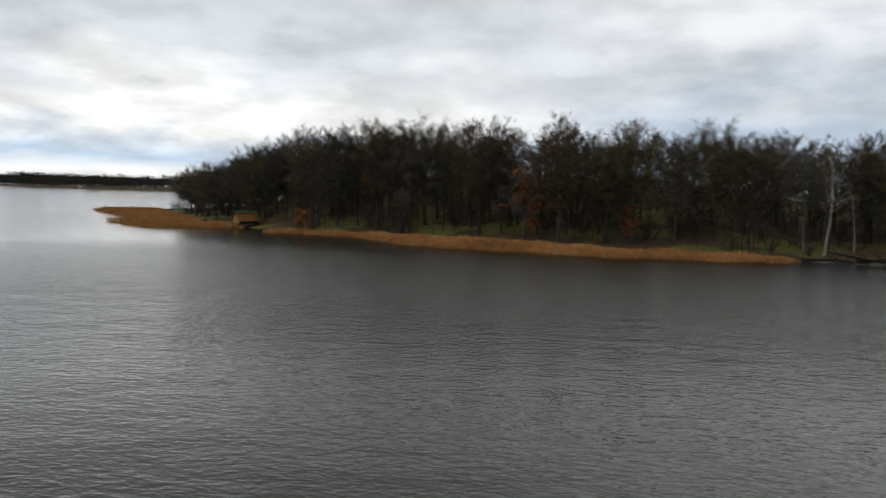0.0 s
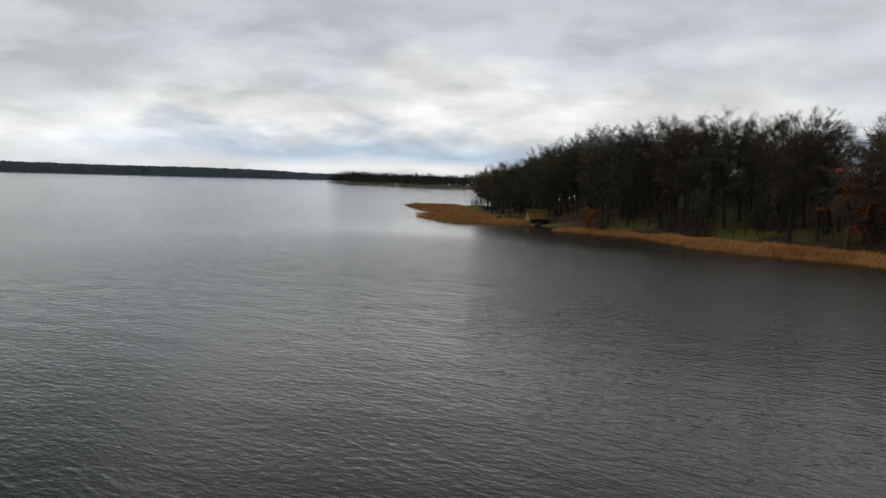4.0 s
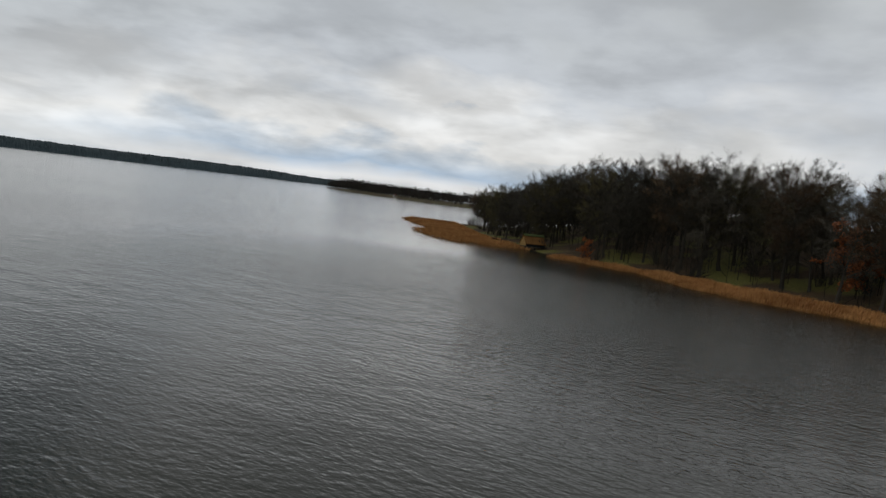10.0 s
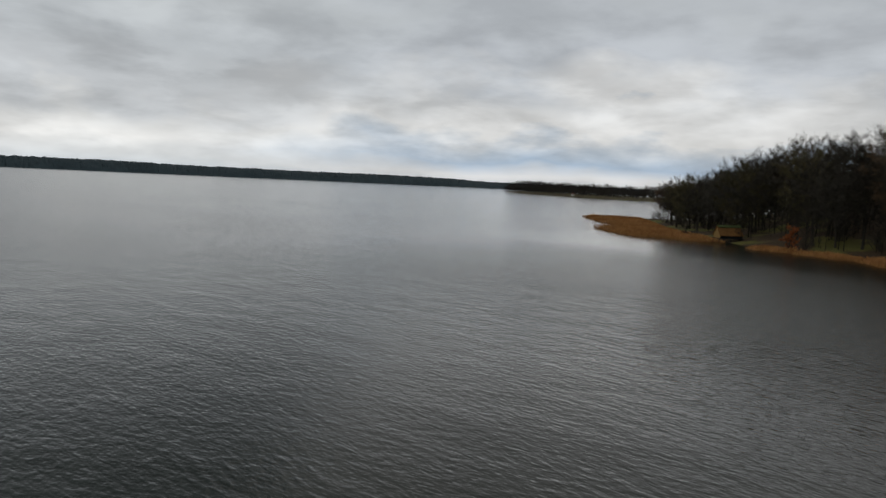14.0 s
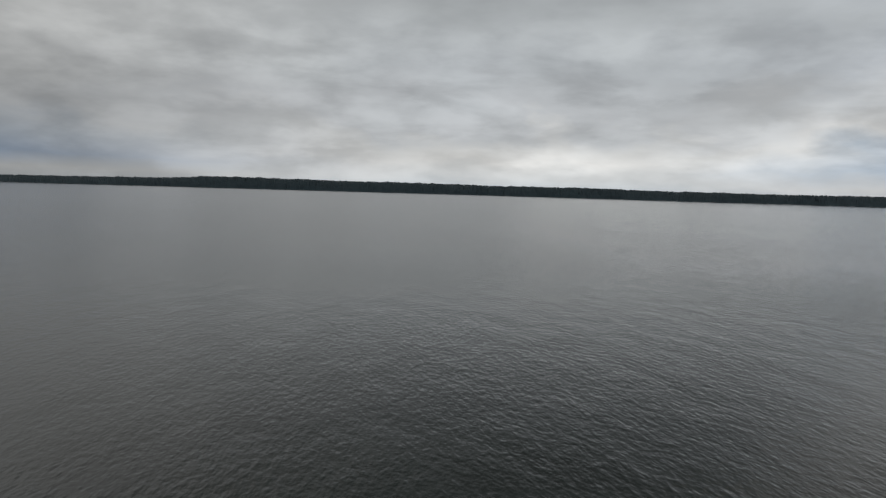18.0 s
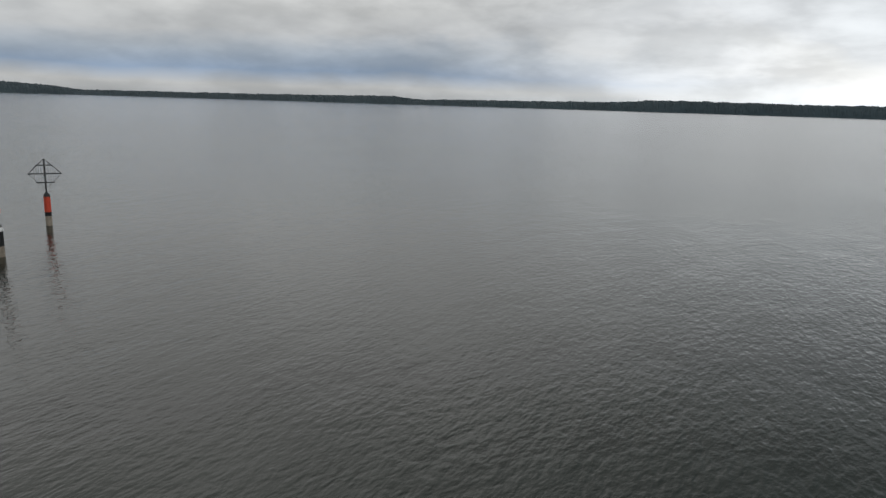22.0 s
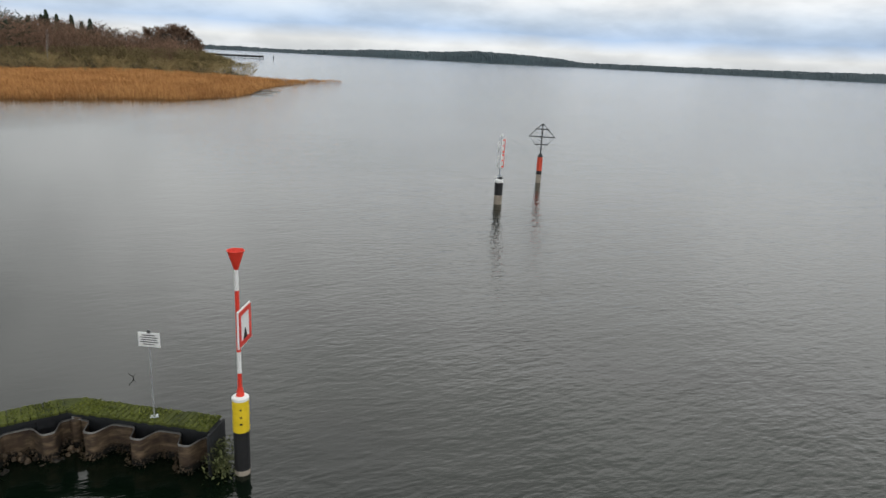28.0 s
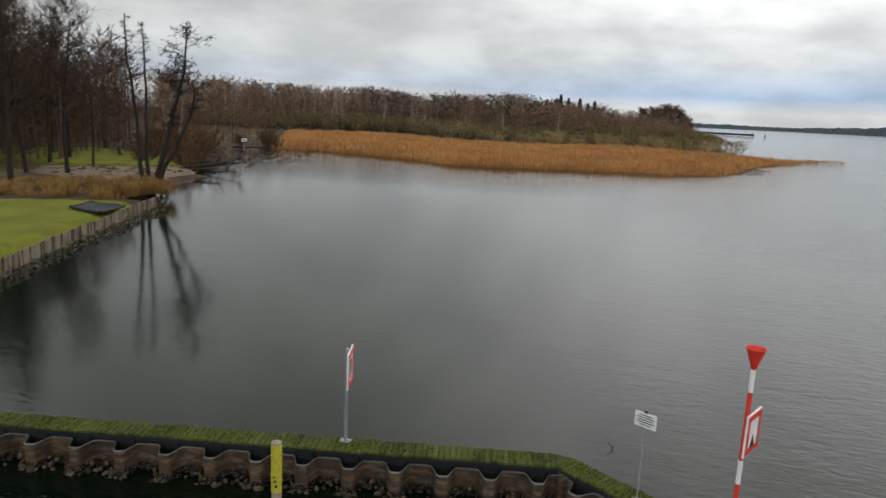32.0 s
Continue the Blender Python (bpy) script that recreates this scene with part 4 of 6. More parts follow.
def fallen_log(at, turn, length, r, seed, label="dark fallen trunk lying on the muddy shore"):
    q = random.Random(seed)
    tb, limbs = Tubes(), []
    pts = crook((0, 0, 0), (1, 0, 0.04), length, 6, 0.08, q)
    tb.tube(pts, [r * (1 - 0.1 * k) for k in range(7)], 7)
    for _ in range(9):
        g = q.uniform(1, 5.9)
        j = int(g)
        p0 = pts[j].lerp(pts[j + 1], g - j)
        bp = crook(p0, (q.uniform(0, 1), q.uniform(-1, 1), q.uniform(0.1, 0.9)), q.uniform(0.8, 2.2), 3, 0.3, q)
        br = Tubes()
        limbs.append(br)
        br.tube(bp, [r * 0.35, r * 0.25, r * 0.15, r * 0.05], 4)
    ob = thing("fallen_trunk", label, "fallen tree", at, turn, "driftwood")
    part("trunk", tb.mesh("trunk", BARK_DARK, True), ob)
    for br in limbs:
        part("branch", br.mesh("branch", BARK_DARK), ob)


for k, (x, y, a, l) in enumerate(((30, 79.5, 5, 7), (37, 79.2, -12, 8), (46, 78.5, -4, 9), (54, 77.5, -6, 8), (41, 78.4, 172, 7), (-20, 100, 8, 5), (-30, 103, 165, 5), (0, 92, 10, 5), (-52, 117, 160, 5))):
    fallen_log((x, y, 0.3), a, l, 0.22, 60 + k)

# a white house on the far headland
def small_house(at, turn, w, d, h, name="house", label="small pale house among distant trees"):
    ob = thing(name, label, "house", at, turn, "far houses")
    part("wall", box_mesh("wall", (w, d, h), PLASTER, (0, 0, h / 2)), ob)
    bm = bmesh.new()
    top = h + w * 0.42
    vs = [bm.verts.new(q) for q in ((-w * 0.56, -d * 0.54, h - 0.2), (w * 0.56, -d * 0.54, h - 0.2), (0, -d * 0.54, top))]
    g = bmesh.ops.extrude_face_region(bm, geom=[bm.faces.new(vs)])
    bmesh.ops.translate(bm, verts=[v for v in g["geom"] if isinstance(v, bmesh.types.BMVert)], vec=(0, d * 1.08, 0))
    part("roof", from_bm("roof", bm, TILE), ob)
    for x in (-w * 0.25, w * 0.25):
        for y in (-d / 2 - 0.02, d / 2 + 0.02):
            part("window", box_mesh("window", (0.9, 0.06, 1.2), PANE, (x, y, h * 0.55)), ob)
    part("chimney", box_mesh("chimney", (0.6, 0.6, 1.4), TILE, (w * 0.15, 0, top)), ob)


small_house((-428, 633, 1.2), 40, 3.2, 3.8, 1.9)

# ---- sheet-pile wall at the canal mouth ----
CORNER, WALL_Z = Vector((1.10, -12.78, 0)), 0.90
ALONG, RETURN = Vector((0.985, 0.173, 0)), Vector((-0.835, 0.550, 0))
wall = thing("quay_wall", "rusty corrugated sheet-pile quay wall with a mossy timber coping", "quay wall", CORNER, kind="structure")


def run_matrix(origin, way, s, off=0.0, z=0.0):
    """Frame at s metres along a run of the wall: x along it, y out over the water."""
    w = Vector(way).normalized()
    out = Vector((-w.y, w.x, 0))
    if out.y < 0:
        out = -out
    p = Vector(origin) + w * s + out * off
    m = Matrix.Identity(4)
    for k in range(3):
        m[k][0], m[k][1], m[k][2], m[k][3] = w[k], out[k], (0, 0, 1)[k], p[k]
    m[2][3] = z
    return m


def sheet_pile(period=0.93, thick=0.022, top=0.53):
    prof = [(0.0, -0.30), (0.15, -0.30), (0.21, -0.285), (0.255, -0.23), (0.325, -0.03), (0.345, 0.03), (0.375, 0.065), (0.42, 0.08), (0.51, 0.08), (0.555, 0.065), (0.585, 0.03), (0.605, -0.03), (0.675, -0.23), (0.72, -0.285), (0.78, -0.30), (period, -0.30)]
    verts, faces = [], []
    n = len(prof)
    for z in (-0.7, 0.02, 0.30, top):
        for s, o in prof:
            verts.append((s, o, z))
        for s, o in prof:
            verts.append((s, o - thick, z))
    for r in range(3):
        for k in range(n - 1):
            a, c = r * 2 * n + k, (r + 1) * 2 * n + k
            faces.append([a, a + 1, c + 1, c])
            faces.append([a + n + 1, a + n, c + n, c + n + 1])
    t0 = 3 * 2 * n
    faces += [[t0 + k, t0 + k + 1, t0 + n + k + 1, t0 + n + k] for k in range(n - 1)]
    return mesh_of("sheet_pile", verts, faces, RUST)


PILE = sheet_pile()
# thin strip over each pile head that carries the painted highlight
RIM_MESH = sheet_pile(thick=0.034, top=0.545)
for v in RIM_MESH.vertices:
    v.co.y += 0.006
    if v.co.z < 0.5:
        v.co.z = 0.522
RIM_MESH.materials.clear()
RIM_MESH.materials.append(RIM)


def rim_on(pile):
    part("rim", RIM_MESH, pile, "pale top edge with painted highlight")


for k in range(17):
    rim_on(part("sheet_pile", PILE, wall, at=run_matrix((0, 0, 0), ALONG, -0.13 + k * 0.93)))
for k in range(3):
    rim_on(part("sheet_pile", PILE, wall, at=run_matrix((0, 0, 0), RETURN, -0.02 + k * 0.93)))
corner_at = (run_matrix((0, 0, 0), ALONG, -0.13, -0.30).translation + run_matrix((0, 0, 0), RETURN, -0.02, -0.30).translation) / 2
part("corner_pile", turned("corner_pile", [(0.11, -0.7), (0.11, 0.54)], RUST, 12), wall, at=pose(corner_at.x, corner_at.y, 0))
# dark waling behind the pile heads, and the earth body
part("waling", box_mesh("waling", (16.2, 0.22, 1.2), DARK_TIMBER, (8.0, -0.445, 0.20), bevel=0.02), wall, "black waling beam", at=run_matrix((0, 0, 0), ALONG, 0))
part("waling", box_mesh("waling", (2.72, 0.22, 1.2), DARK_TIMBER, (1.36, -0.445, 0.20), bevel=0.02), wall, "black waling beam", at=run_matrix((0, 0, 0), RETURN, 0))
for k in range(17):
    part("stay", box_mesh("stay", (0.30, 0.04, 0.30), DARK_TIMBER, (0, 0, 0), bevel=0.01), wall, at=run_matrix((0, 0, 0), ALONG, -0.13 + (k + 0.5) * 0.93, -0.312, 0.62))
part("end_plate", box_mesh("end_plate", (0.05, 0.62, 1.45), DARK_TIMBER, (2.80, -0.22, 0.1), bevel=0.01), wall, at=run_matrix((0, 0, 0), RETURN, 0))
bm = bmesh.new()
for way, length in ((ALONG, 16.0), (RETURN, 2.78)):
    box(bm, (length, 0.42, 0.06), matrix=run_matrix((0, 0, 0), way, length / 2, -0.235, WALL_Z - 0.10))
part("coping_bearer", from_bm("coping_bearer", bm, DARK_TIMBER), wall)
cap_planks = []
for v in range(4):
    bm = bmesh.new()
    box(bm, (0.108, 0.51 + 0.012 * (v % 3), 0.06), bevel=0.012)
    cap_planks.append(from_bm("coping_plank", bm, MOSS))
rng = random.Random(5)
for way, length in ((ALONG, 16.0), (RETURN, 2.82)):
    for k in range(int(length / 0.115)):
        s = 0.06 + k * 0.115
        m = run_matrix((0, 0, 0), way, s, -0.243 + rng.uniform(-0.012, 0.012), WALL_Z - 0.03 + rng.uniform(-0.008, 0.008)) @ pose(0, 0, 0, rng.uniform(-1, 1), rng.uniform(-2, 2), rng.uniform(-1.2, 1.2))
        part("coping_plank", cap_planks[rng.randrange(4)], wall, at=m)
bm = bmesh.new()
vs = [bm.verts.new((0, 0, WALL_Z - 0.03)), bm.verts.new(tuple(Vector((-0.173, 0.985, 0)) * -0.49 + Vector((0, 0, WALL_Z - 0.03)))), bm.verts.new(tuple(Vector((0.55, 0.835, 0)) * -0.49 + Vector((0, 0, WALL_Z - 0.03))))]
bm.faces.new(vs)
g = bmesh.ops.extrude_face_region(bm, geom=list(bm.faces))
bmesh.ops.translate(bm, verts=[v for v in g["geom"] if isinstance(v, bmesh.types.BMVert)], vec=(0, 0, 0.03))
part("corner_plank", from_bm("corner_plank", bm, MOSS), wall)

# moss and grass growing on the coping
q = np.random.RandomState(9)
tufts = Tubes()
for way, length, count in ((ALONG, 16.0, 6500), (RETURN, 2.8, 1500)):
    for _ in range(count):
        s, o = q.uniform(0, length), -q.uniform(0.0, 0.49)
        if math.sin(s * 5.1) + math.sin(s * 1.9 + 1) + q.randn() * 0.9 < -0.5:
            continue
        m = run_matrix(CORNER, way, s, o, WALL_Z - 0.005)
        p0 = m.translation
        tufts.spike(p0, p0 + Vector((q.randn() * 0.022, q.randn() * 0.022, q.uniform(0.02, 0.055))), 0.010)
tagged(new("coping_moss", tufts.mesh("coping_moss", TUFT)), "bright green and yellow moss tufts on the timber coping", "moss", kind="stuff")

# rubble in the troughs of the piling
stones = []
for v in range(5):
    bm = bmesh.new()
    bmesh.ops.create_icosphere(bm, subdivisions=1, radius=1.0)
    qq = random.Random(v + 90)
    for vert in bm.verts:
        vert.co = Vector((vert.co.x * qq.uniform(0.75, 1.2), vert.co.y * qq.uniform(0.6, 1.0), vert.co.z * qq.uniform(0.5, 0.85)))
    stones.append(from_bm("stone", bm, STONE))
wet_stones = []
for me in stones:
    wet = me.copy()
    wet.materials.clear()
    wet.materials.append(WET_STONE)
    wet_stones.append(wet)
rubble = thing("rubble", "dark wet rubble stones heaped against the sheet piling", "rubble", CORNER)
rng = random.Random(15)
for k in range(270):
    s = rng.uniform(-0.2, 15.8)
    trough = abs(((s + 0.13 + 0.465) % 0.93) - 0.465)
    off = rng.uniform(-0.22, 0.06) if trough < 0.24 else rng.uniform(0.10, 0.20)
    m = run_matrix((0, 0, 0), ALONG, s, off, 0.0 + 0.20 * rng.random() * min(1.0, (0.12 - off) / 0.30) if trough < 0.24 else rng.uniform(-0.05, 0.03)) @ pose(0, 0, 0, rng.uniform(0, 90), rng.uniform(0, 90), rng.uniform(0, 360)) @ Matrix.Scale(rng.uniform(0.035, 0.09), 4)
    part("stone", wet_stones[rng.randrange(5)], rubble, at=m)
crust = Tubes()
for _ in range(5200):
    s, right = rng.uniform(-0.2, 15.8), rng.random() < 0.15
    way = RETURN if right else ALONG
    s = rng.uniform(0, 2.7) if right else s
    trough = abs(((s + (0.02 if right else 0.13) + 0.465) % 0.93) - 0.465)
    off = -0.27 + 0.37 * min(1, max(0, (trough - 0.16) / 0.14)) + rng.uniform(0.0, 0.08)
    p0 = run_matrix(CORNER, way, s, off, rng.uniform(-0.05, 0.22) - 0.4 * max(0, off)).translation
    crust.leaf(p0, rng.uniform(0.012, 0.04), rng)
tagged(new("mussel_crust", crust.mesh("mussel_crust", WET_STONE)), "brown mussels and small stones crusting the foot of the piling", "mussels", kind="stuff")

plant_end = Tubes()
qr = random.Random(21)
for _ in range(900):
    s, o = qr.gauss(2.95, 0.12), qr.gauss(-0.12, 0.17)
    p0 = run_matrix(CORNER, RETURN, s, o, 0).translation
    plant_end.leaf((p0.x, p0.y, qr.uniform(0.0, 0.62) * (1 - min(1, abs(s - 2.9) * 1.6))), qr.uniform(0.02, 0.05), qr)
weed = thing("weed_clump", "olive weeds and mussels clinging to the wall end", "weeds", (-1.4, -11.2, 0))
ob = part("foliage", plant_end.mesh("foliage", IVY), weed)
ob.matrix_parent_inverse = Matrix.Translation((1.4, 11.2, 0))


# ---- posts and signs by the wall ----
def sign_plate(parent, at, turn, w, h, symbol, back=0.03):
    """A framed plate: white rim, red border, white field and a black mark. It faces its own -y."""
    m = pose(*at, 0, 0, turn)
    plate = part("sign_plate", box_mesh("sign_plate", (w, back, h), WHITE, bevel=0.006), parent, "white-edged metal sign plate", at=m)
    bw = 0.085
    for size, pos in (((w * 0.93, 0.008, bw), (0, -back / 2 - 0.004, h * 0.465 - bw / 2)), ((w * 0.93, 0.008, bw), (0, -back / 2 - 0.004, -h * 0.465 + bw / 2)),
                      ((bw, 0.008, h * 0.93 - 2 * bw), (w * 0.465 - bw / 2, -back / 2 - 0.004, 0)), ((bw, 0.008, h * 0.93 - 2 * bw), (-w * 0.465 + bw / 2, -back / 2 - 0.004, 0))):
        part("red_border", box_mesh("red_border", size, RED, pos), plate)
    y = -back / 2 - 0.006
    bm = bmesh.new()
    if symbol == "wedge":
        z0 = -h * 0.465 + bw + 0.004
        outline = [(-0.09, z0), (0.09, z0), (0.0, z0 + 0.2)]
    else:
        outline = [(-0.11, -0.18), (-0.06, -0.18), (-0.06, 0.10), (0.06, 0.10), (0.06, -0.18), (0.11, -0.18), (0.11, 0.17), (-0.11, 0.17)]
    f = bm.faces.new([bm.verts.new((x, y, z)) for x, z in outline])
    g = bmesh.ops.extrude_face_region(bm, geom=[f])
    bmesh.ops.translate(bm, verts=[v for v in g["geom"] if isinstance(v, bmesh.types.BMVert)], vec=(0, 0.006, 0))
    part("black_mark", from_bm("black_mark", bm, BLACK), plate)
    for z in (-h * 0.25, h * 0.25):
        part("clamp", box_mesh("clamp", (0.12, 0.04, 0.035), STEEL, (0, back / 2 + 0.02, z)), plate)
    return plate


def entrance_mark():
    x, y = -1.76, -11.10
    ob = thing("entrance_mark", "red and white pole with funnel topmark on yellow-black pile", "navigation mark", (x, y, 0))
    part("pile_foot", turned("pile_foot", [(0.138, -1.2), (0.138, 0.10)], GREYPILE, 20), ob, "bleached grey pile foot")
    part("black_band", turned("black_band", [(0.140, 0.10), (0.140, 0.87)], BLACK, 20), ob)
    part("yellow_band", turned("yellow_band", [(0.146, 0.87), (0.146, 1.47), (0.14, 1.50)], YELLOW, 20), ob)
    part("cap", turned("cap", [(0.150, 1.475), (0.150, 1.52), (0.12, 1.545), (0.05, 1.55)], WHITE, 20), ob)
    part("socket", turned("socket", [(0.075, 1.55), (0.06, 1.62), (0.042, 1.70)], RED, 14), ob)
    for lo, hi, mat, n in ((1.62, 1.98, RED, "red_band"), (1.98, 2.38, WHITE, "white_band"), (2.38, 3.50, RED, "red_band"), (3.50, 3.90, WHITE, "white_band")):
        part(n, turned(n, [(0.036, lo), (0.036, hi)], mat, 14), ob)
    part("topmark", turned("topmark", [(0.036, 3.87), (0.142, 4.20), (0.135, 4.20), (0.03, 3.90)], RED, 24, cap=False), ob, "open red funnel topmark")
    part("mounting_plate", turned("mounting_plate", [(0.078, 4.055), (0.078, 4.067)], RED, 20), ob)
    part("rim", turned("rim", [(0.140, 4.19), (0.148, 4.19), (0.148, 4.205), (0.140, 4.205), (0.140, 4.19)], RED, 24, cap=False), ob)
    n = Vector((-0.876, 0.482, 0)) * 0.085
    sign_plate(ob, (n.x - 0.03, n.y - 0.05, 2.86), -118.8, 0.60, 0.68, "wedge")
    for k, z in enumerate((1.05, 1.18, 1.33)):
        part("painted_mark", box_mesh("painted_mark", (0.05 - 0.01 * k, 0.01, 0.03), BLACK, (0.02, 0.145, z)), ob)


entrance_mark()


def shore_sign():
    ob = thing("shore_sign", "square red-bordered waterway sign on galvanised post on the coping", "sign", (5.30, -12.42, WALL_Z))
    part("post", turned("post", [(0.035, 0.0), (0.035, 1.95)], STEEL, 12), ob)
    part("foot_plate", box_mesh("foot_plate", (0.22, 0.16, 0.015), STEEL, (0, 0, 0.008), bevel=0.003), ob)
    for x in (-0.08, 0.08):
        part("bolt", turned("bolt", [(0.015, 0.015), (0.015, 0.035)], STEEL, 6), ob).location = (x, 0.05, 0)
    sign_plate(ob, (-0.07, 0.01, 1.58), -77, 0.66, 0.72, "arch")


shore_sign()


def notice_board():
    ob = thing("notice_board", "small white notice board with grey writing on thin post", "sign", (-0.36, -12.02, WALL_Z))
    part("post", turned("post", [(0.011, 0.0), (0.011, 1.70)], PALE, 10), ob, "thin pale grey post")
    part("foot_plate", box_mesh("foot_plate", (0.14, 0.12, 0.012), STEEL, (0, 0, 0.006)), ob)
    board = part("board", box_mesh("board", (0.40, 0.015, 0.27), WHITE, bevel=0.004), ob, at=pose(0.0, 0.05, 1.53, 0, 0, 150))
    for k in range(5):
        wide = (0.24, 0.32, 0.30, 0.33, 0.20)[k]
        part("text_bar", box_mesh("text_bar", (wide, 0.004, 0.016), IRON, (0, -0.010, 0.085 - k * 0.042)), board)
    part("clip", box_mesh("clip", (0.05, 0.03, 0.05), IRON, (0, 0.0, 0.15)), board)


notice_board()


def mooring_pile():
    ob = thing("mooring_pile", "faded yellow mooring pile with a bleached foot", "mooring pile", (6.06, -10.95, 0))
    part("foot", turned("foot", [(0.092, -1.2), (0.092, 0.48)], GREYPILE, 16), ob)
    part("shaft", turned("shaft", [(0.098, 0.48), (0.098, 1.38), (0.09, 1.42)], YELLOW_OLD, 16), ob)
    part("cap", turned("cap", [(0.097, 1.42), (0.094, 1.45), (0.06, 1.47), (0.02, 1.48)], GREYPILE, 16), ob)
    for k, z in enumerate((0.62, 0.72, 0.80)):
        part("painted_mark", box_mesh("painted_mark", (0.05, 0.012, 0.05 - 0.01 * k), BLACK, (-0.035 + 0.02 * k, 0.094, z)), ob)


mooring_pile()


# ---- two beacons out in the fairway ----
def sign_beacon():
    ob = thing("sign_beacon", "black and grey pile with white cap and red-white boards", "beacon", (-18.25, -31.7, 0))
    part("pile_foot", turned("pile_foot", [(0.22, -1.5), (0.22, 0.50)], GREYPILE, 18), ob)
    part("black_band", turned("black_band", [(0.223, 0.50), (0.223, 1.18)], BLACK, 18), ob)
    part("cap", turned("cap", [(0.228, 1.18), (0.232, 1.27), (0.20, 1.33), (0.06, 1.35)], WHITE, 18), ob, "white cap streaked by weather")
    part("head_box", box_mesh("head_box", (0.20, 0.16, 0.13), IRON, (-0.05, 0.04, 1.42), 20, bevel=0.02), ob, "dark bracket head")
    part("head_plate", box_mesh("head_plate", (0.34, 0.05, 0.10), WHITE, (0.05, -0.05, 1.46), -30, bevel=0.01), ob)
    part("mast", turned("mast", [(0.034, 1.35), (0.034, 3.62)], STEEL, 10), ob)
    part("mast_cap", turned("mast_cap", [(0.036, 3.60), (0.07, 3.64), (0.07, 3.70), (0.03, 3.74)], WHITE, 12), ob, "small round white cap")
    for z in (2.34, 3.13):
        plate = part("sign_plate", box_mesh("sign_plate", (0.40, 0.03, 0.76), WHITE, bevel=0.006), ob, at=pose(-0.06, 0.06, z, 0, 0, -146))
        for size, pos in (((0.26, 0.008, 0.10), (0.06, -0.019, 0.31)), ((0.26, 0.008, 0.10), (0.06, -0.019, -0.31)), ((0.06, 0.008, 0.52), (0.16, -0.019, 0)), ((0.15, 0.008, 0.09), (0.0, -0.019, 0.02))):
            part("red_bar", box_mesh("red_bar", size, RED, pos), plate)
        part("side_board", box_mesh("side_board", (0.46, 0.025, 0.46), WHITE, bevel=0.004), ob, "white diamond board", at=pose(0.15, -0.02, z - 0.05, 0, 0, -125) @ pose(0, 0, 0, 0, 45, 0))
    for a in range(3):
        part("bracket", box_mesh("bracket", (0.03, 0.03, 0.30), STEEL, (0.10 * math.cos(a * 2.1), 0.10 * math.sin(a * 2.1), 1.48)), ob)


def diamond_beacon():
    ob = thing("lattice_beacon", "orange-red pile with a black lattice diamond topmark", "beacon", (-24.25, -37.25, 0))
    part("pile_foot", turned("pile_foot", [(0.17, -1.5), (0.17, 0.55)], GREYPILE, 16), ob)
    part("black_band", turned("black_band", [(0.173, 0.55), (0.173, 0.78)], BLACK, 16), ob)
    part("red_band", turned("red_band", [(0.174, 0.78), (0.174, 1.66)], ORANGE, 16), ob)
    part("cap", turned("cap", [(0.18, 1.66), (0.13, 1.80), (0.05, 1.90)], IRON, 16), ob)
    part("mast", turned("mast", [(0.045, 1.85), (0.04, 3.78)], IRON, 10), ob)
    for turn in (55, 145):
        m = pose(0, 0, 0, 0, 0, turn)
        for z, w in ((2.45, 0.90), (2.94, 1.66), (3.42, 0.86)):
            part("crossbar", box_mesh("crossbar", (w, 0.06, 0.06), IRON, (0, 0, z), bevel=0.008), ob, at=m)
        for s in (-1, 1):
            for z1, r in ((3.76, 0.022), (2.10, 0.009)):
                tb = Tubes()
                tb.tube([(s * 0.82, 0, 2.94), (s * 0.02, 0, z1)], [r, r], 5)
                part("diagonal", tb.mesh("diagonal", IRON), ob, at=m)
            for k in range(6):
                tb = Tubes()
                x = s * (0.12 + 0.115 * k)
                f = 1 - abs(x) / 0.82
                tb.tube([(x, 0, 2.94 - 0.8 * f), (x, 0, 2.94 + 0.76 * f)], [0.007, 0.007], 4)
                part("wire", tb.mesh("wire", STEEL), ob, at=m)


sign_beacon()
diamond_beacon()

# ---- the bay: reed bed, willow scrub and woods ----
REED_BAY = [(57, -109.5), (51, -111.5), (46, -110.5), (38, -106.5), (34, -105.5), (29, -102.5), (24, -98.5), (18, -97.5), (7, -102.5), (-1, -104.5), (-9, -106), (-16, -112.5), (-20, -122),
            (-26, -143), (-33, -155), (-42, -172), (-52, -178.6), (-52, -179.6), (-43, -176), (-34, -164), (-30, -166), (-28, -169), (-21, -180), (-1, -198), (13, -181), (26, -170), (41, -175), (63, -194), (76, -187), (88, -174), (72, -141), (62, -118)]
reeds("reed_bed", reed_spots(REED_BAY, 130000, 14, 0.0), "wide golden-orange bed of dead reeds edging the bay", 1.1, 2.1, 0.036, 14)
for k, (x, y, w) in enumerate(((-20, -121, 3.2), (-21.5, -126, 2.6), (-23.5, -131, 3.0), (-24, -136, 2.0))):
    bm = bmesh.new()
    bmesh.ops.create_icosphere(bm, subdivisions=2, radius=1.0)
    for v in bm.verts:
        v.co = Vector((v.co.x * w * (1 + 0.2 * math.sin(v.co.y * 5 + k)), v.co.y * 0.5 * (1 + 0.3 * math.sin(v.co.x * 4)), v.co.z * 0.12))
    ob = new("mud_bar", from_bm("mud_bar", bm, LITTER))
    ob.location = (x, y, 0.0)
    tagged(ob, "dark flat mud bar at the reed edge", "mud bar", "mud bars")

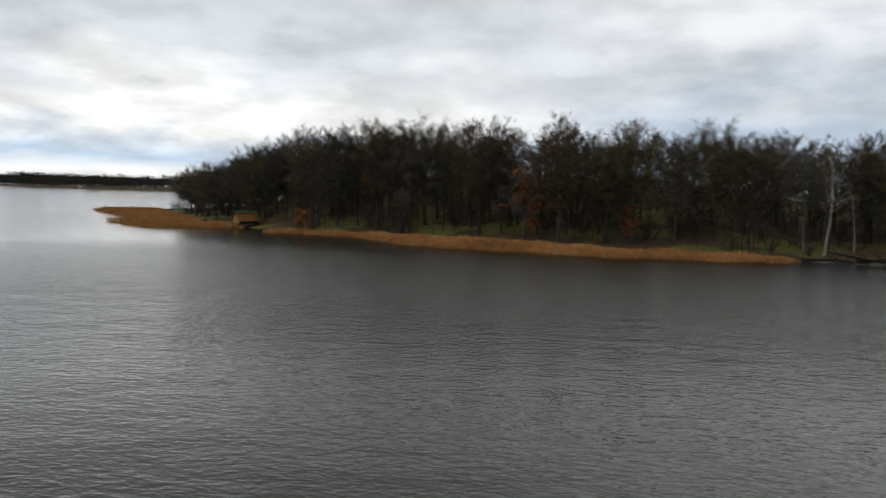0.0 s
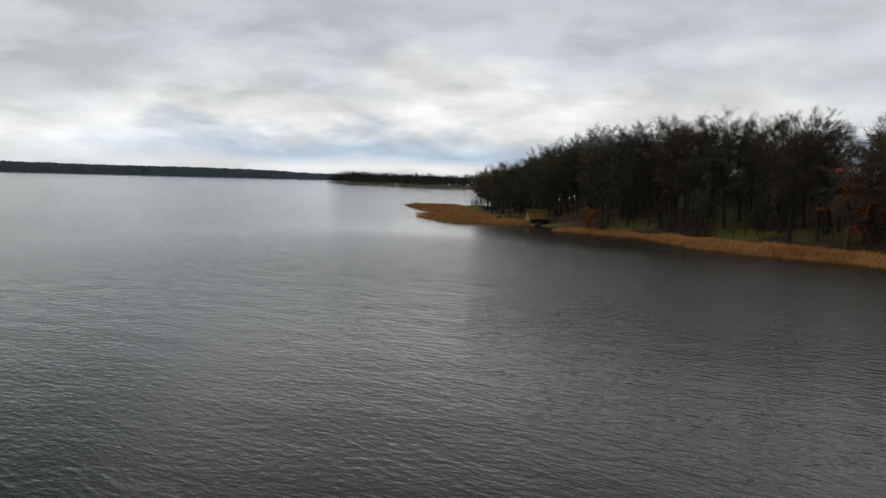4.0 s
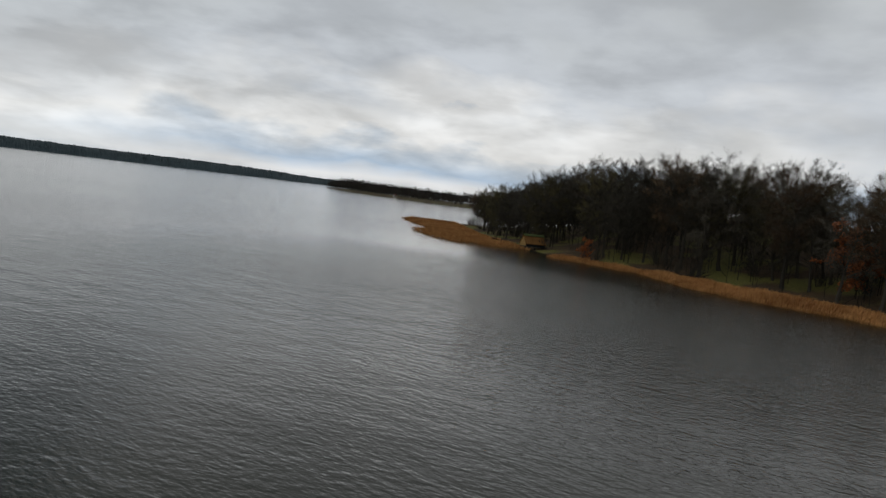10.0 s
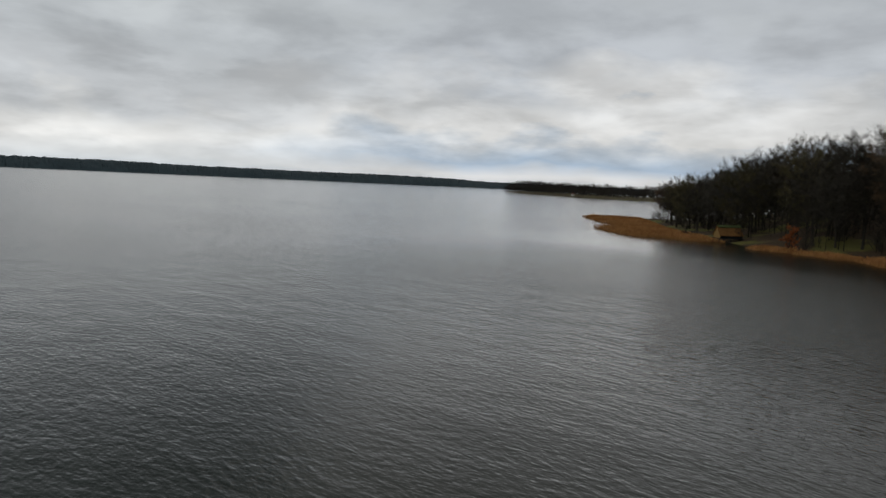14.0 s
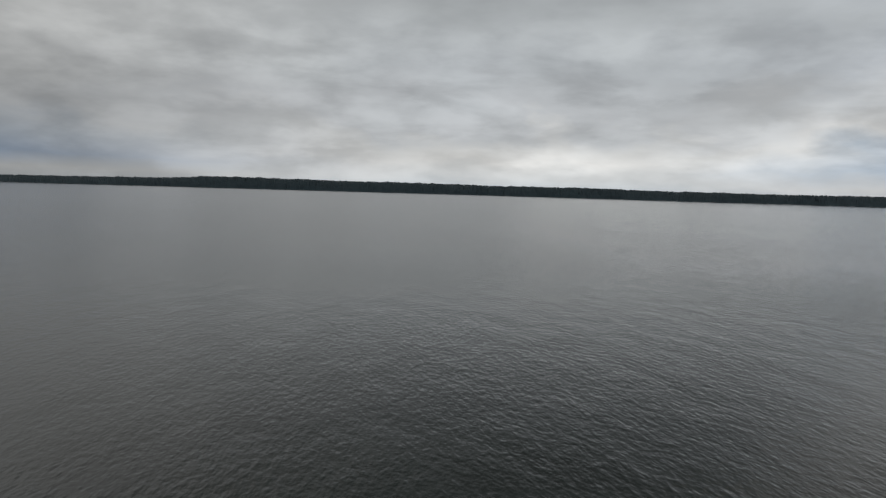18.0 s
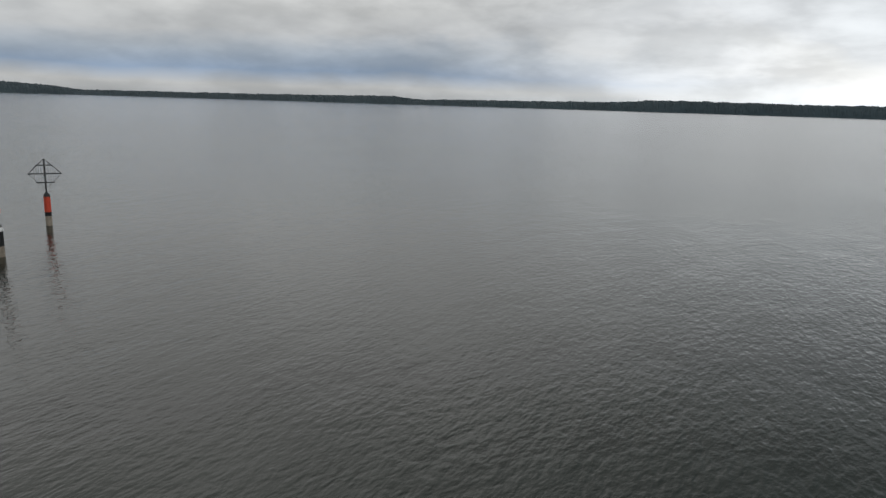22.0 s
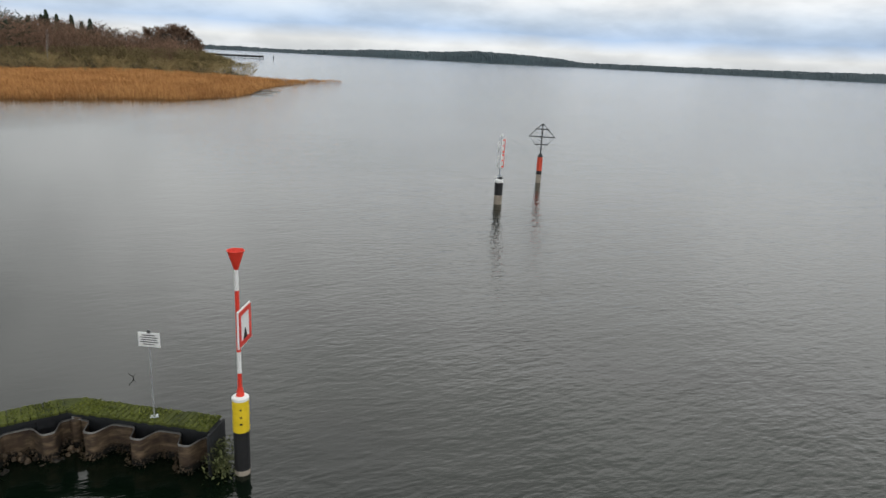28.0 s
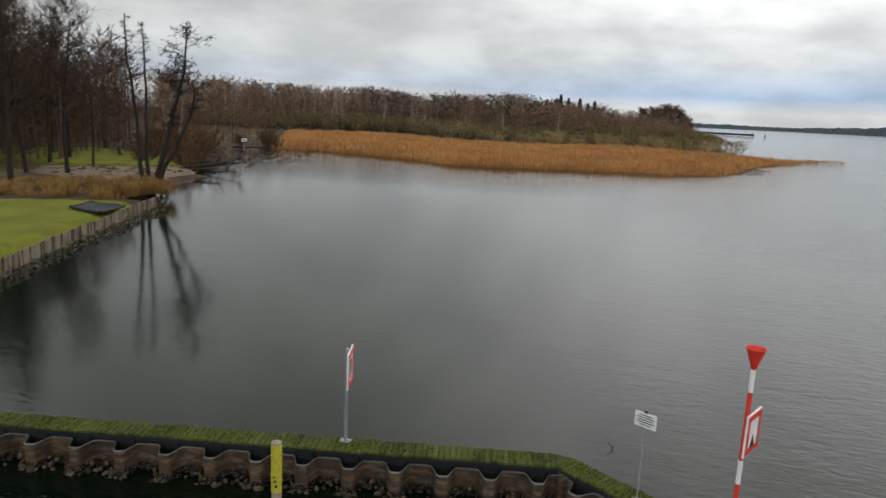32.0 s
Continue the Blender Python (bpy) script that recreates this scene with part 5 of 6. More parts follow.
WILLOWS = [grow_shrub(71, 4.2, 5.0, 16, 17, TWIG_OLIVE, 0.06), grow_shrub(72, 3.4, 5.4, 16, 17, TWIG_OLIVE, 0.06), grow_shrub(73, 4.8, 4.4, 15, 18, TWIG_OLIVE, 0.06)]
rng = random.Random(44)


def on_bank(x, y):
    return float(height_at(BANK, bank_height, x, y)[0][0])


willow_spots = []
for _ in range(6000):
    x, y = rng.uniform(-32, 135), rng.uniform(-245, -150)
    line = float(np.interp(x, [-32, -20, -1, 13, 26, 41, 63, 91, 135], [-166, -181, -199, -182, -171, -176, -195, -181, -178]))
    if y < line and y > line - 42 and all((x - a) ** 2 + (y - c) ** 2 > 7.5 for a, c in willow_spots):
        if signed(BANK, np.array([x]), np.array([y]))[0] > 1:
            willow_spots.append((x, y))
for x, y in willow_spots[:165]:
    f = rng.randrange(3)
    s = float(np.interp(x, [-32, -15, 10, 50, 100], [0.38, 0.62, 0.85, 1.1, 1.2])) * rng.uniform(0.75, 1.15)
    plant(WILLOWS[f], f"willow{f}", (x, y, on_bank(x, y)), rng.uniform(0, 360), s, "bare olive-brown willow shrub behind the reeds", "shrub", "willow scrub", "willow_shrub")

bank_ground = lambda x, y, d: bank_height(x, y, d)
woods("willow_scrub", scatter(BANK, bank_ground, 420, 2.4, 4.2, 67, 2, 400, lambda x, y: (x > -33) & (x < 22) & (y < -168) & (y > -420)), TWIG_OLIVE, "low olive-brown willow scrub along the point", 150, 67, 1.5, 0.22)
woods("willow_scrub", scatter(BANK, bank_ground, 300, 3.0, 5.0, 68, 30, 400, lambda x, y: (x > 20) & (x < 150) & (y < -185) & (y > -240)), TWIG_OLIVE, "olive-brown willow scrub behind the reeds", 150, 68, 1.3, 0.17)
# bearing from the stand and height of the wood's tops in degrees above eye level
TOPS = [(174.5, -0.1), (175, 0.7), (177, 1.1), (178.1, 1.0), (180, 1.35), (181.7, 1.5), (186, 1.9), (189, 2.2), (191, 1.95), (193.5, 1.95), (196, 1.75), (198, 2.0), (200, 2.2), (204, 2.1), (207, 2.1), (211, 2.4), (216, 3.0)]
SCRUB_TOPS = [(170.3, -1.5), (171, -1.26), (173.2, -0.68), (175.4, -0.3), (180, -0.3), (184, -0.5), (189, -0.65), (198, -0.6), (202, -0.45), (207, -0.6), (216, -0.4)]


def wood_belt(count, near, far, seed, lo, hi, first=174.2, last=216, tops=TOPS):
    """Places of a wood behind the bay whose tops follow the skyline."""
    rnd = random.Random(seed)
    out = []
    while len(out) < count:
        b, d = rnd.uniform(first, last), math.sqrt(rnd.uniform(near ** 2, far ** 2))
        x, y = -math.sin(radians(b)) * d, math.cos(radians(b)) * d
        if signed(BANK, np.array([x]), np.array([y]))[0] < 2:
            continue
        top = 7.5 + d * math.tan(radians(float(np.interp(b, [q[0] for q in tops], [q[1] for q in tops]))))
        z = on_bank(x, y)
        out.append((x, y, z, max(1.2, (top - z) * rnd.uniform(lo, hi))))
    return out


woods("birch_woods", wood_belt(520, 215, 300, 61, 0.55, 1.0), TWIG_RED, "reddish-brown leafless birch and alder wood behind the bay", 240, 61, 0.6, 0.050, 0.9, 0.085)
woods("birch_woods", wood_belt(220, 225, 300, 64, 0.5, 0.88, 174.6, 187), TWIG_RED, "reddish-brown leafless wood near the point", 240, 64, 0.6, 0.050, 0.9, 0.085)
woods("willow_scrub", wood_belt(520, 205, 250, 65, 0.7, 1.0, 170.5, 214, SCRUB_TOPS), TWIG_OLIVE, "soft olive-brown scrub along the edge of the wood", 170, 65, 1.5, 0.17)
woods("willow_scrub", wood_belt(260, 215, 300, 69, 0.7, 1.02, 170.5, 177, SCRUB_TOPS), TWIG_OLIVE, "low olive scrub running out along the point", 150, 69, 1.6, 0.28)
woods("birch_woods", wood_belt(70, 208, 270, 76, 0.5, 0.95, 178, 212), TWIG_RUSTY, "rust-brown bushy alders in the bay wood", 240, 76, 0.9, 0.06, 0.6, 0.08)
woods("birch_woods", wood_belt(420, 245, 320, 78, 0.35, 0.62), TWIG_BROWN, "dark brown understorey of the bay wood", 110, 78, 0.9, 0.12, 0.7, 0.10)
woods("pine_wood", wood_belt(40, 225, 300, 77, 0.8, 1.04, 186, 200), NEEDLE, "dark green pines among the bare bay wood", 200, 77, 0.5, 0.16, 0.4, 0.07)
stems = [(x, y, z, h) for x, y, z, h in wood_belt(24, 212, 240, 75, 0.8, 0.95, 183, 212)]
pale = grow_tree(83, 14, 2.0, 0.45, 12, 0.16, 5, 3, bark=BIRCH, twig=TWIG_RED, twig_r=0.03)
for x, y, z, h in stems:
    plant(pale, "pale", (x, y, z), x * 37, h / 14, "slim pale-stemmed birch at the edge of the bay wood", "tree", "bay birches", "birch_tree")
woods("birch_woods", scatter(BANK, bank_ground, 640, 5.0, 11.5, 62, 3, 400, lambda x, y: (x > np.interp(y, [-230, -172, -141, -112, -104, -62], [120, 90, 74, 60, 64, 62])) & (y < -62) & (y > -230) & (x < 190)), TWIG_BROWN, "reddish-brown leafless wood at the head of the bay", 300, 62, 0.6, 0.035, 0.6, 0.07)
woods("far_woods", wood_belt(480, 300, 420, 63, 0.65, 0.93), FARWOOD, "dark distant mixed wood on the skyline", 150, 63, 0.6, 0.09)
woods("bank_woods", scatter(BANK, bank_ground, 560, 11, 19, 66, 6, 400, lambda x, y: (x > np.interp(y, [-125, -108, -90, -62, -30], [96, 84, 70, 58, 52])) & (x < 150) & (y < -30) & (y > -125) & (x - y > 118)), TWIG_DUSK, "dense brown leafless wood behind the grassy bank", 210, 66, 0.45, 0.05, 0.7, 0.07)


def spruce(seed, tall):
    q = random.Random(seed)
    tr, nd = Tubes(), Tubes()
    tr.tube([(0, 0, -0.3), (0, 0, tall * 0.6), (0, 0, tall)], [0.25, 0.14, 0.02], 6)
    for k in range(26):
        z = tall * (0.18 + 0.8 * k / 26)
        r = (tall * 0.25 * (1 - k / 27) + 0.2) * q.uniform(0.75, 1.1)
        for _ in range(11):
            a = q.uniform(0, 6.283)
            rr = r * q.uniform(0.7, 1.1)
            p1 = Vector((math.cos(a) * rr, math.sin(a) * rr, z - rr * 0.35))
            nd.spike((math.cos(a) * 0.1, math.sin(a) * 0.1, z), p1, 0.34)
            for _ in range(3):
                pp = Vector((0, 0, z)).lerp(p1, q.uniform(0.3, 1))
                nd.spike(pp, pp + Vector((q.uniform(-0.4, 0.4), q.uniform(-0.4, 0.4), -0.5)), 0.26)
    return [("trunk", tr.mesh("trunk", BARK_DARK)), ("crown", nd.mesh("crown", NEEDLE))]


SPRUCE = spruce(3, 17)
conifers = [(23, -332, 1.02), (26.5, -330, 1.1), (29, -338, 1.0), (11, -332, 0.98), (14, -330, 0.90), (34, -340, 0.95), (18, -336, 1.04), (64, -330, 0.82), (67, -336, 0.86), (60, -334, 0.76), (21, -340, 0.84), (8, -336, 0.76)]
q = random.Random(46)
conifers += [(q.uniform(8, 36), q.uniform(-345, -316), q.uniform(0.62, 0.76)) for _ in range(16)]
for x, y, s in conifers:
    plant(SPRUCE, "spruce", (x, y, on_bank(x, y)), x * 31, s, "tall dark green spruce rising over the wood", "tree", "spruces", "spruce_tree")
ROUND = grow_tree(81, 14.5, 6.5, 0.10, 26, 0.4, 6, 7, leaves=9, leaf_mat=TWIG_RED, leaf_size=0.24, bark=BARK)
for x, y, s in ((-33, -396, 0.9), (-28, -392, 1.02), (-23.5, -398, 1.05), (-19, -393, 0.95), (-36.5, -392, 0.62), (-14, -396, 0.9)):
    plant(ROUND, "round", (x, y, 1.0), x * 20, s, "dense dark rounded tree at the tip of the bank", "tree", "point trees", "round_tree")
GOLD = grow_tree(82, 8, 3.4, 0.1, 18, 0.14, 5, 5, leaves=3, leaf_mat=LEAF_RUST)
for x, y, s in ((-15, -330, 1.1), (4, -290, 0.8), (69, -99, 0.8), (76, -110, 0.9)):
    plant(GOLD, "gold", (x, y, on_bank(x, y)), x * 20, s, "small tree with golden-brown autumn leaves", "tree", "autumn trees", "autumn_tree")
small_house((38, -322, 4.0), 10, 5, 7, 3.4, label="pale house half hidden by the wood")
small_house((14, -330, 3.5), 60, 5, 7, 3.2, label="pale house half hidden by the wood")


def pier():
    a, c = Vector((-62, -640, 0)), Vector((-112, -628, 0))
    ob = thing("pier", "long dark timber pier running out from the point", "pier", a, math.degrees(math.atan2((c - a).y, (c - a).x)))
    length = (c - a).length
    part("deck", box_mesh("deck", (length, 3.2, 0.4), DARK_TIMBER, (length / 2, 0, 1.9)), ob)
    for s in (-1, 1):
        part("fender", box_mesh("fender", (length, 0.15, 1.3), DARK_TIMBER, (length / 2, s * 1.6, 1.25)), ob)
    post = box_mesh("post", (0.35, 0.35, 3.2), DARK_TIMBER)
    for k in range(18):
        for s in (-1, 1):
            part("post", post, ob, at=pose(0.5 + k * (length - 1) / 17, s * 1.75, 0.9))
    mark = thing("mooring_post", "lone dark mooring post off the pier", "post", (-120, -626, 0))
    part("shaft", box_mesh("shaft", (0.8, 0.8, 3.0), DARK_TIMBER, (0, 0, 0.6), bevel=0.1), mark)


pier()

# ---- the near bank ----
land("lawn", [(25.3, -22.5), (27.2, -28), (29.6, -35), (31.2, -39.5), (33.5, -41.5), (38.5, -39), (46, -33), (52, -22), (40, -8), (25, -8), (24.6, -16)],
     lambda x, y, d: 0.52 + 0.06 * np.clip(d / 1.0, 0, 1) + 0.02 * ripple_noise(x, y, 0.8), LAWN, 1.0, "mown bright green lawn above the palisade")
land("lawn_far", [(45, -66), (49, -61.5), (57, -59), (70, -60), (78, -72), (70, -82), (56, -76)], lambda x, y, d: 0.74 + 0.03 * ripple_noise(x, y, 0.8), LAWN, 1.0, "bright green grass under the alders")
land("sand_patch", [(39.2, -54), (41.6, -58), (41.8, -62.5), (46, -65), (50, -61), (56, -57.5), (52, -52), (44, -50)], lambda x, y, d: 0.62 + 0.1 * np.clip(d / 2, 0, 1) + 0.03 * ripple_noise(x, y, 1.0), SAND, 0.8, "bare pale sandy patch by the water")

fence = thing("palisade", "low weathered timber palisade holding the lawn edge", "palisade", (0, 0, 0))
line = [Vector(v) for v in ((24.0, -17.0, 0), (24.9, -23.1, 0), (26.8, -28.1, 0), (29.2, -35.1, 0), (31.2, -40.6, 0), (32.0, -43.0, 0))]
slats = [box_mesh("slat", (0.135, 0.05, 0.74 + 0.03 * v), PLANK, bevel=0.012) for v in range(4)]
rng = random.Random(3)
for p0, p1 in zip(line, line[1:]):
    way, n = (p1 - p0), int((p1 - p0).length / 0.15)
    turn = math.degrees(math.atan2(way.y, way.x))
    for k in range(n):
        p = p0.lerp(p1, (k + 0.5) / n)
        part("slat", slats[rng.randrange(4)], fence, at=pose(p.x, p.y, 0.30 + rng.uniform(-0.03, 0.03), rng.uniform(-4, 4), rng.uniform(-3, 3), turn + rng.uniform(-5, 5)))
shore_stones = []
for me in stones:
    dark = me.copy()
    dark.materials.clear()
    dark.materials.append(SHORE_STONE)
    shore_stones.append(dark)
riprap = thing("riprap", "grey shore stones along the foot of the palisade", "stones", (0, 0, 0))
for p0, p1 in zip(line, line[1:]):
    n = int((p1 - p0).length * 11)
    way = (p1 - p0).normalized()
    out = Vector((way.y, -way.x, 0))
    if out.x > 0:
        out = -out
    for k in range(n):
        p = p0.lerp(p1, (k + rng.random()) / n) + out * rng.uniform(0.1, 1.35)
        r = rng.uniform(0.04, 0.10)
        part("stone", shore_stones[rng.randrange(5)], riprap, at=pose(p.x, p.y, rng.uniform(0.0, 0.12) + 0.1 * (1 - (p - p0.lerp(p1, 0.5)).length * 0), rng.uniform(0, 60), rng.uniform(0, 60), rng.uniform(0, 360)) @ Matrix.Scale(r, 4))
for k in range(26):
    a = rng.random()
    p = Vector((32.3, -43, 0)).lerp(Vector((38, -51, 0)), a)
    part("stone", shore_stones[rng.randrange(5)], riprap, at=pose(p.x - rng.uniform(0, 1.2), p.y + rng.uniform(-0.5, 0.5), 0.05, rng.uniform(0, 60), 0, rng.uniform(0, 360)) @ Matrix.Scale(rng.uniform(0.1, 0.22), 4))

# black sheeting spread on the lawn
bm = bmesh.new()
edge = [(29.9, -34.9), (33.0, -36.0), (33.5, -38.3), (30.6, -37.9)]
cols = 10
grid = {}
for i in range(cols + 1):
    for j in range(cols + 1):
        u, v = i / cols, j / cols
        p = Vector(edge[0]).lerp(Vector(edge[1]), u).lerp(Vector(edge[3]).lerp(Vector(edge[2]), u), v)
        rim = max(abs(u - 0.5), abs(v - 0.5)) * 2
        grid[i, j] = bm.verts.new((p.x, p.y, 0.62 + 0.16 * max(0, rim - 0.75) * 4 + 0.03 * math.sin(u * 9 + v * 5)))
for i in range(cols):
    for j in range(cols):
        bm.faces.new((grid[i, j], grid[i + 1, j], grid[i + 1, j + 1], grid[i, j + 1]))
bmesh.ops.solidify(bm, geom=list(bm.faces), thickness=0.03)
rim_pts = [(29.9, -34.9, 0.74), (30.25, -36.4, 0.70), (30.6, -37.9, 0.74)]
rim_front = [(29.9, -34.9, 0.74), (31.4, -35.4, 0.70), (33.0, -36.0, 0.74)]
sheet = tagged(new("ground_sheet", from_bm("ground_sheet", bm, MAT, True)), "grey sheeting with a black turned-up rim on the lawn", "sheeting")
for pts in (rim_pts, rim_front):
    tb = Tubes()
    tb.tube(pts, [0.09, 0.09, 0.09], 7)
    part("rim", tb.mesh("rim", BLACK, True), sheet, "black rim")



def tussocks(name, places, label, mat, seed):
    """Clumps of dead grass: blades spring from each root and bend outwards."""
    rnd = np.random.RandomState(seed)
    V = []
    for x, y, z, r, h, n in places:
        a, o = rnd.uniform(0, 6.283, n), np.sqrt(rnd.rand(n))
        foot = np.stack([x + np.cos(a) * o * r * 0.45, y + np.sin(a) * o * r * 0.45, np.full(n, z - 0.05)], 1)
        tall = h * rnd.uniform(0.55, 1.1, n) * (1 - 0.35 * o)
        out = np.stack([np.cos(a) * o * r * 0.5, np.sin(a) * o * r * 0.5, tall], 1)
        droop = np.stack([np.cos(a) * r * 0.35 * rnd.rand(n), np.sin(a) * r * 0.35 * rnd.rand(n), -0.25 * tall * rnd.rand(n)], 1)
        b = rnd.uniform(0, 3.14, n)
        side = np.stack([np.cos(b), np.sin(b), 0 * b], 1) * 0.018
        V.append(np.stack([foot, foot + out * 0.7 + side, foot + out + droop, foot + out * 0.7 - side], 1).reshape(-1, 3))
    v = np.concatenate(V)
    ob = new(name, mesh_of(name, v, np.arange(len(v)).reshape(-1, 4), mat))
    return tagged(ob, label, "grass", kind="stuff")


q = random.Random(12)
clumps = []
for _ in range(190):
    u, v = q.random(), q.random()
    x = (33.0 + 14 * u) * (1 - v) + (36.6 + 9.5 * u) * v
    y = (-41.0 + 4.8 * u) * (1 - v) + (-50.2 + 3.0 * u) * v
    front = 1.0 - 0.45 * u
    clumps.append((x, y, 0.5, q.uniform(0.45, 1.0), q.uniform(0.7, 1.75) * front, q.randrange(50, 120)))
for _ in range(60):
    clumps.append((q.gauss(35.2, 0.9), q.gauss(-45.8, 1.2), 0.5, q.uniform(0.4, 0.8), q.uniform(1.0, 1.7), 110))
tussocks("straw_grass", clumps, "shaggy tufts of tall straw-coloured grass at the lawn edge", STRAW, 15)
drift = Tubes()
for _ in range(160):
    x, y = q.uniform(40, 52), q.uniform(-67, -54)
    a, l = q.uniform(0, 3.14), q.uniform(0.2, 1.1)
    drift.spike((x, y, 0.72), (x + math.cos(a) * l, y + math.sin(a) * l, 0.76), 0.05)
tagged(new("driftwood", drift.mesh("driftwood", BARK_DARK)), "dark sticks and driftwood strewn on the sandy shore", "driftwood", kind="stuff")
weeds = [(q.uniform(44, 62), q.uniform(-98, -66), 0.3, q.uniform(0.4, 1.0), q.uniform(0.3, 0.9), 50) for _ in range(120)]
weeds += [(q.uniform(42, 62), q.uniform(-66, -50), 0.62, q.uniform(0.3, 0.9), q.uniform(0.15, 0.5), 40) for _ in range(70)]
tussocks("dead_weeds", weeds, "dead brown weeds and litter round the sandy patch", HEDGE_TWIG, 16)

# alders: twin slim stems and a leaning pair at the corner of the bank
def grow_alder(seed, way, radius, crown, reach, limbs, cones, bare=0.0):
    """A dark alder stem along a given way; limbs with catkin clusters from the crown's start upwards, snags below."""
    q = random.Random(seed)
    trunk, limb, spray, bunch = Tubes(), Tubes(), Tubes(), Tubes()
    fine = []
    for p0, p1 in zip(way, way[1:]):
        for k in range(3):
            fine.append(Vector(p0).lerp(Vector(p1), k / 3) + Vector((q.uniform(-0.08, 0.08), q.uniform(-0.08, 0.08), 0)))
    fine.append(Vector(way[-1]))
    n = len(fine) - 1
    trunk.tube(fine, [radius * (1.35 if k == 0 else 1.0) * (1 - 0.86 * k / n) + 0.015 for k in range(n + 1)], 8)
    for k in range(limbs):
        low = q.random() < 0.14
        f = (q.uniform(0.35, crown) if low else crown + (1 - crown) * (k + q.random()) / limbs) * n * 0.999
        j = int(f)
        p0 = fine[j].lerp(fine[j + 1], f - j)
        a = q.uniform(0, 6.283)
        size = reach * q.uniform(0.55, 1.1) * (0.5 if low else math.sin(math.pi * (0.25 + 0.6 * (f / n - crown) / (1 - crown + 0.001))) + 0.15)
        lp = crook(p0, (math.cos(a), math.sin(a), q.uniform(0.1, 0.9)), size, 4, 0.3, q, 0.05)
        r0 = max(0.02, radius * 0.30 * (1.15 - f / n))
        limb.tube(lp, [r0 * (1 - 0.2 * i) for i in range(5)], 4)
        if low and bare:
            continue
        for _ in range(6):
            u = q.uniform(0.8, 3.99)
            b0 = lp[int(u)].lerp(lp[int(u) + 1], u - int(u))
            b1 = b0 + Vector((q.uniform(-1, 1), q.uniform(-1, 1), q.uniform(-0.4, 0.8))).normalized() * size * q.uniform(0.2, 0.5)
            limb.tube([b0, b1], [r0 * 0.3, r0 * 0.12], 3)
            for _ in range(6):
                t0 = b0.lerp(b1, q.uniform(0.2, 1))
                t1 = t0 + Vector((q.uniform(-1, 1), q.uniform(-1, 1), q.uniform(-0.6, 0.6))).normalized() * q.uniform(0.2, 0.5)
                spray.spike(t0, t1, 0.010)
                for _ in range(cones):
                    bunch.leaf(t0.lerp(t1, q.uniform(0.4, 1)), q.uniform(0.03, 0.07), q)
    out = [("trunk", trunk.mesh("trunk", BARK_DARK, True)), ("branching", limb.mesh("branching", BARK_DARK)), ("crown", spray.mesh("crown", BARK_DARK))]
    if cones:
        out.append(("foliage", bunch.mesh("foliage", BARK_DARK)))
    return out


SLIM = grow_alder(91, [(0, 0, -0.3), (0.15, 0.05, 3.4), (0.45, 0.1, 7.4), (0.95, 0.25, 11.2), (1.0, 0.25, 14.6)], 0.20, 0.60, 0.65, 16, 0, 1)
SLIM_B = grow_alder(92, [(0, 0, -0.3), (0.1, 0, 3.4), (0.0, 0, 7.4), (0.05, 0.05, 11.0), (0.1, 0.1, 14.0)], 0.17, 0.60, 0.7, 16, 0, 1)
LEANING = grow_alder(93, [(0, 0, -0.3), (-0.9, -0.2, 2.9), (-1.75, -0.4, 5.7), (-2.65, -0.6, 8.6), (-3.05, -0.7, 10.7), (-3.3, -0.75, 13.6)], 0.26, 0.58, 2.1, 36, 5)
LEANING_B = grow_alder(94, [(0, 0, -0.3), (-1.2, -0.3, 2.0), (-2.4, -0.55, 4.2), (-3.5, -0.8, 6.6), (-3.85, -0.9, 8.0), (-3.75, -0.9, 9.6)], 0.21, 0.66, 1.3, 14, 2)
for form, x, y, z, label in ((SLIM, 37.3, -48.6, 0.5, "tall slim dark alder stem, nearly branchless"), (SLIM_B, 37.0, -49.0, 0.5, "tall slim dark alder stem, nearly branchless"),
                             (LEANING, 36.1, -48.1, 0.4, "dark alder leaning out over the water with catkins in its crown"), (LEANING_B, 36.0, -47.8, 0.3, "crooked dark alder leaning low over the water")):
    put_thing("alder_tree", form, label, "tree", (x, y, z), 0, 0.92, "bank alders")
TALL = [grow_tree(95, 19, 3.4, 0.30, 26, 0.20, 9, 6, bark=BARK_DARK, twig_r=0.014, twig=TWIG_DUSK), grow_tree(96, 17.5, 3.2, 0.34, 24, 0.17, 10, 6, twig=TWIG_DUSK, bark=BARK_DARK, twig_r=0.014, lean=(0.03, -0.02)),
        grow_tree(97, 20, 3.8, 0.32, 26, 0.22, 9, 6, bark=BARK_DARK, twig=TWIG_DUSK, twig_r=0.014)]
for k, (x, y, s) in enumerate(((48, -52.5, 0.92), (52, -52, 1.0), (46.6, -45, 0.95), (50, -58, 0.62), (57, -60, 1.05), (55, -50, 0.9), (60, -66, 0.85), (62, -58, 1.0), (66, -70, 0.92), (58, -54, 1.05), (51, -46, 0.85),
                              (68, -62, 1.0), (74, -84, 0.78), (60, -45, 0.92), (72, -72, 1.05), (56, -45, 0.85), (62, -50, 1.0), (66, -55, 0.92), (70, -66, 1.05), (64, -62, 0.85), (76, -78, 0.95), (49, -43, 0.92), (55, -41, 1.05), (68, -48, 0.85), (72, -58, 1.0))):
    plant(TALL[k % 3], f"tall{k % 3}", (x, y, 0.5), k * 77, s, "tall bare dark alder on the grassy bank", "tree", "bank trees", "alder_tree")
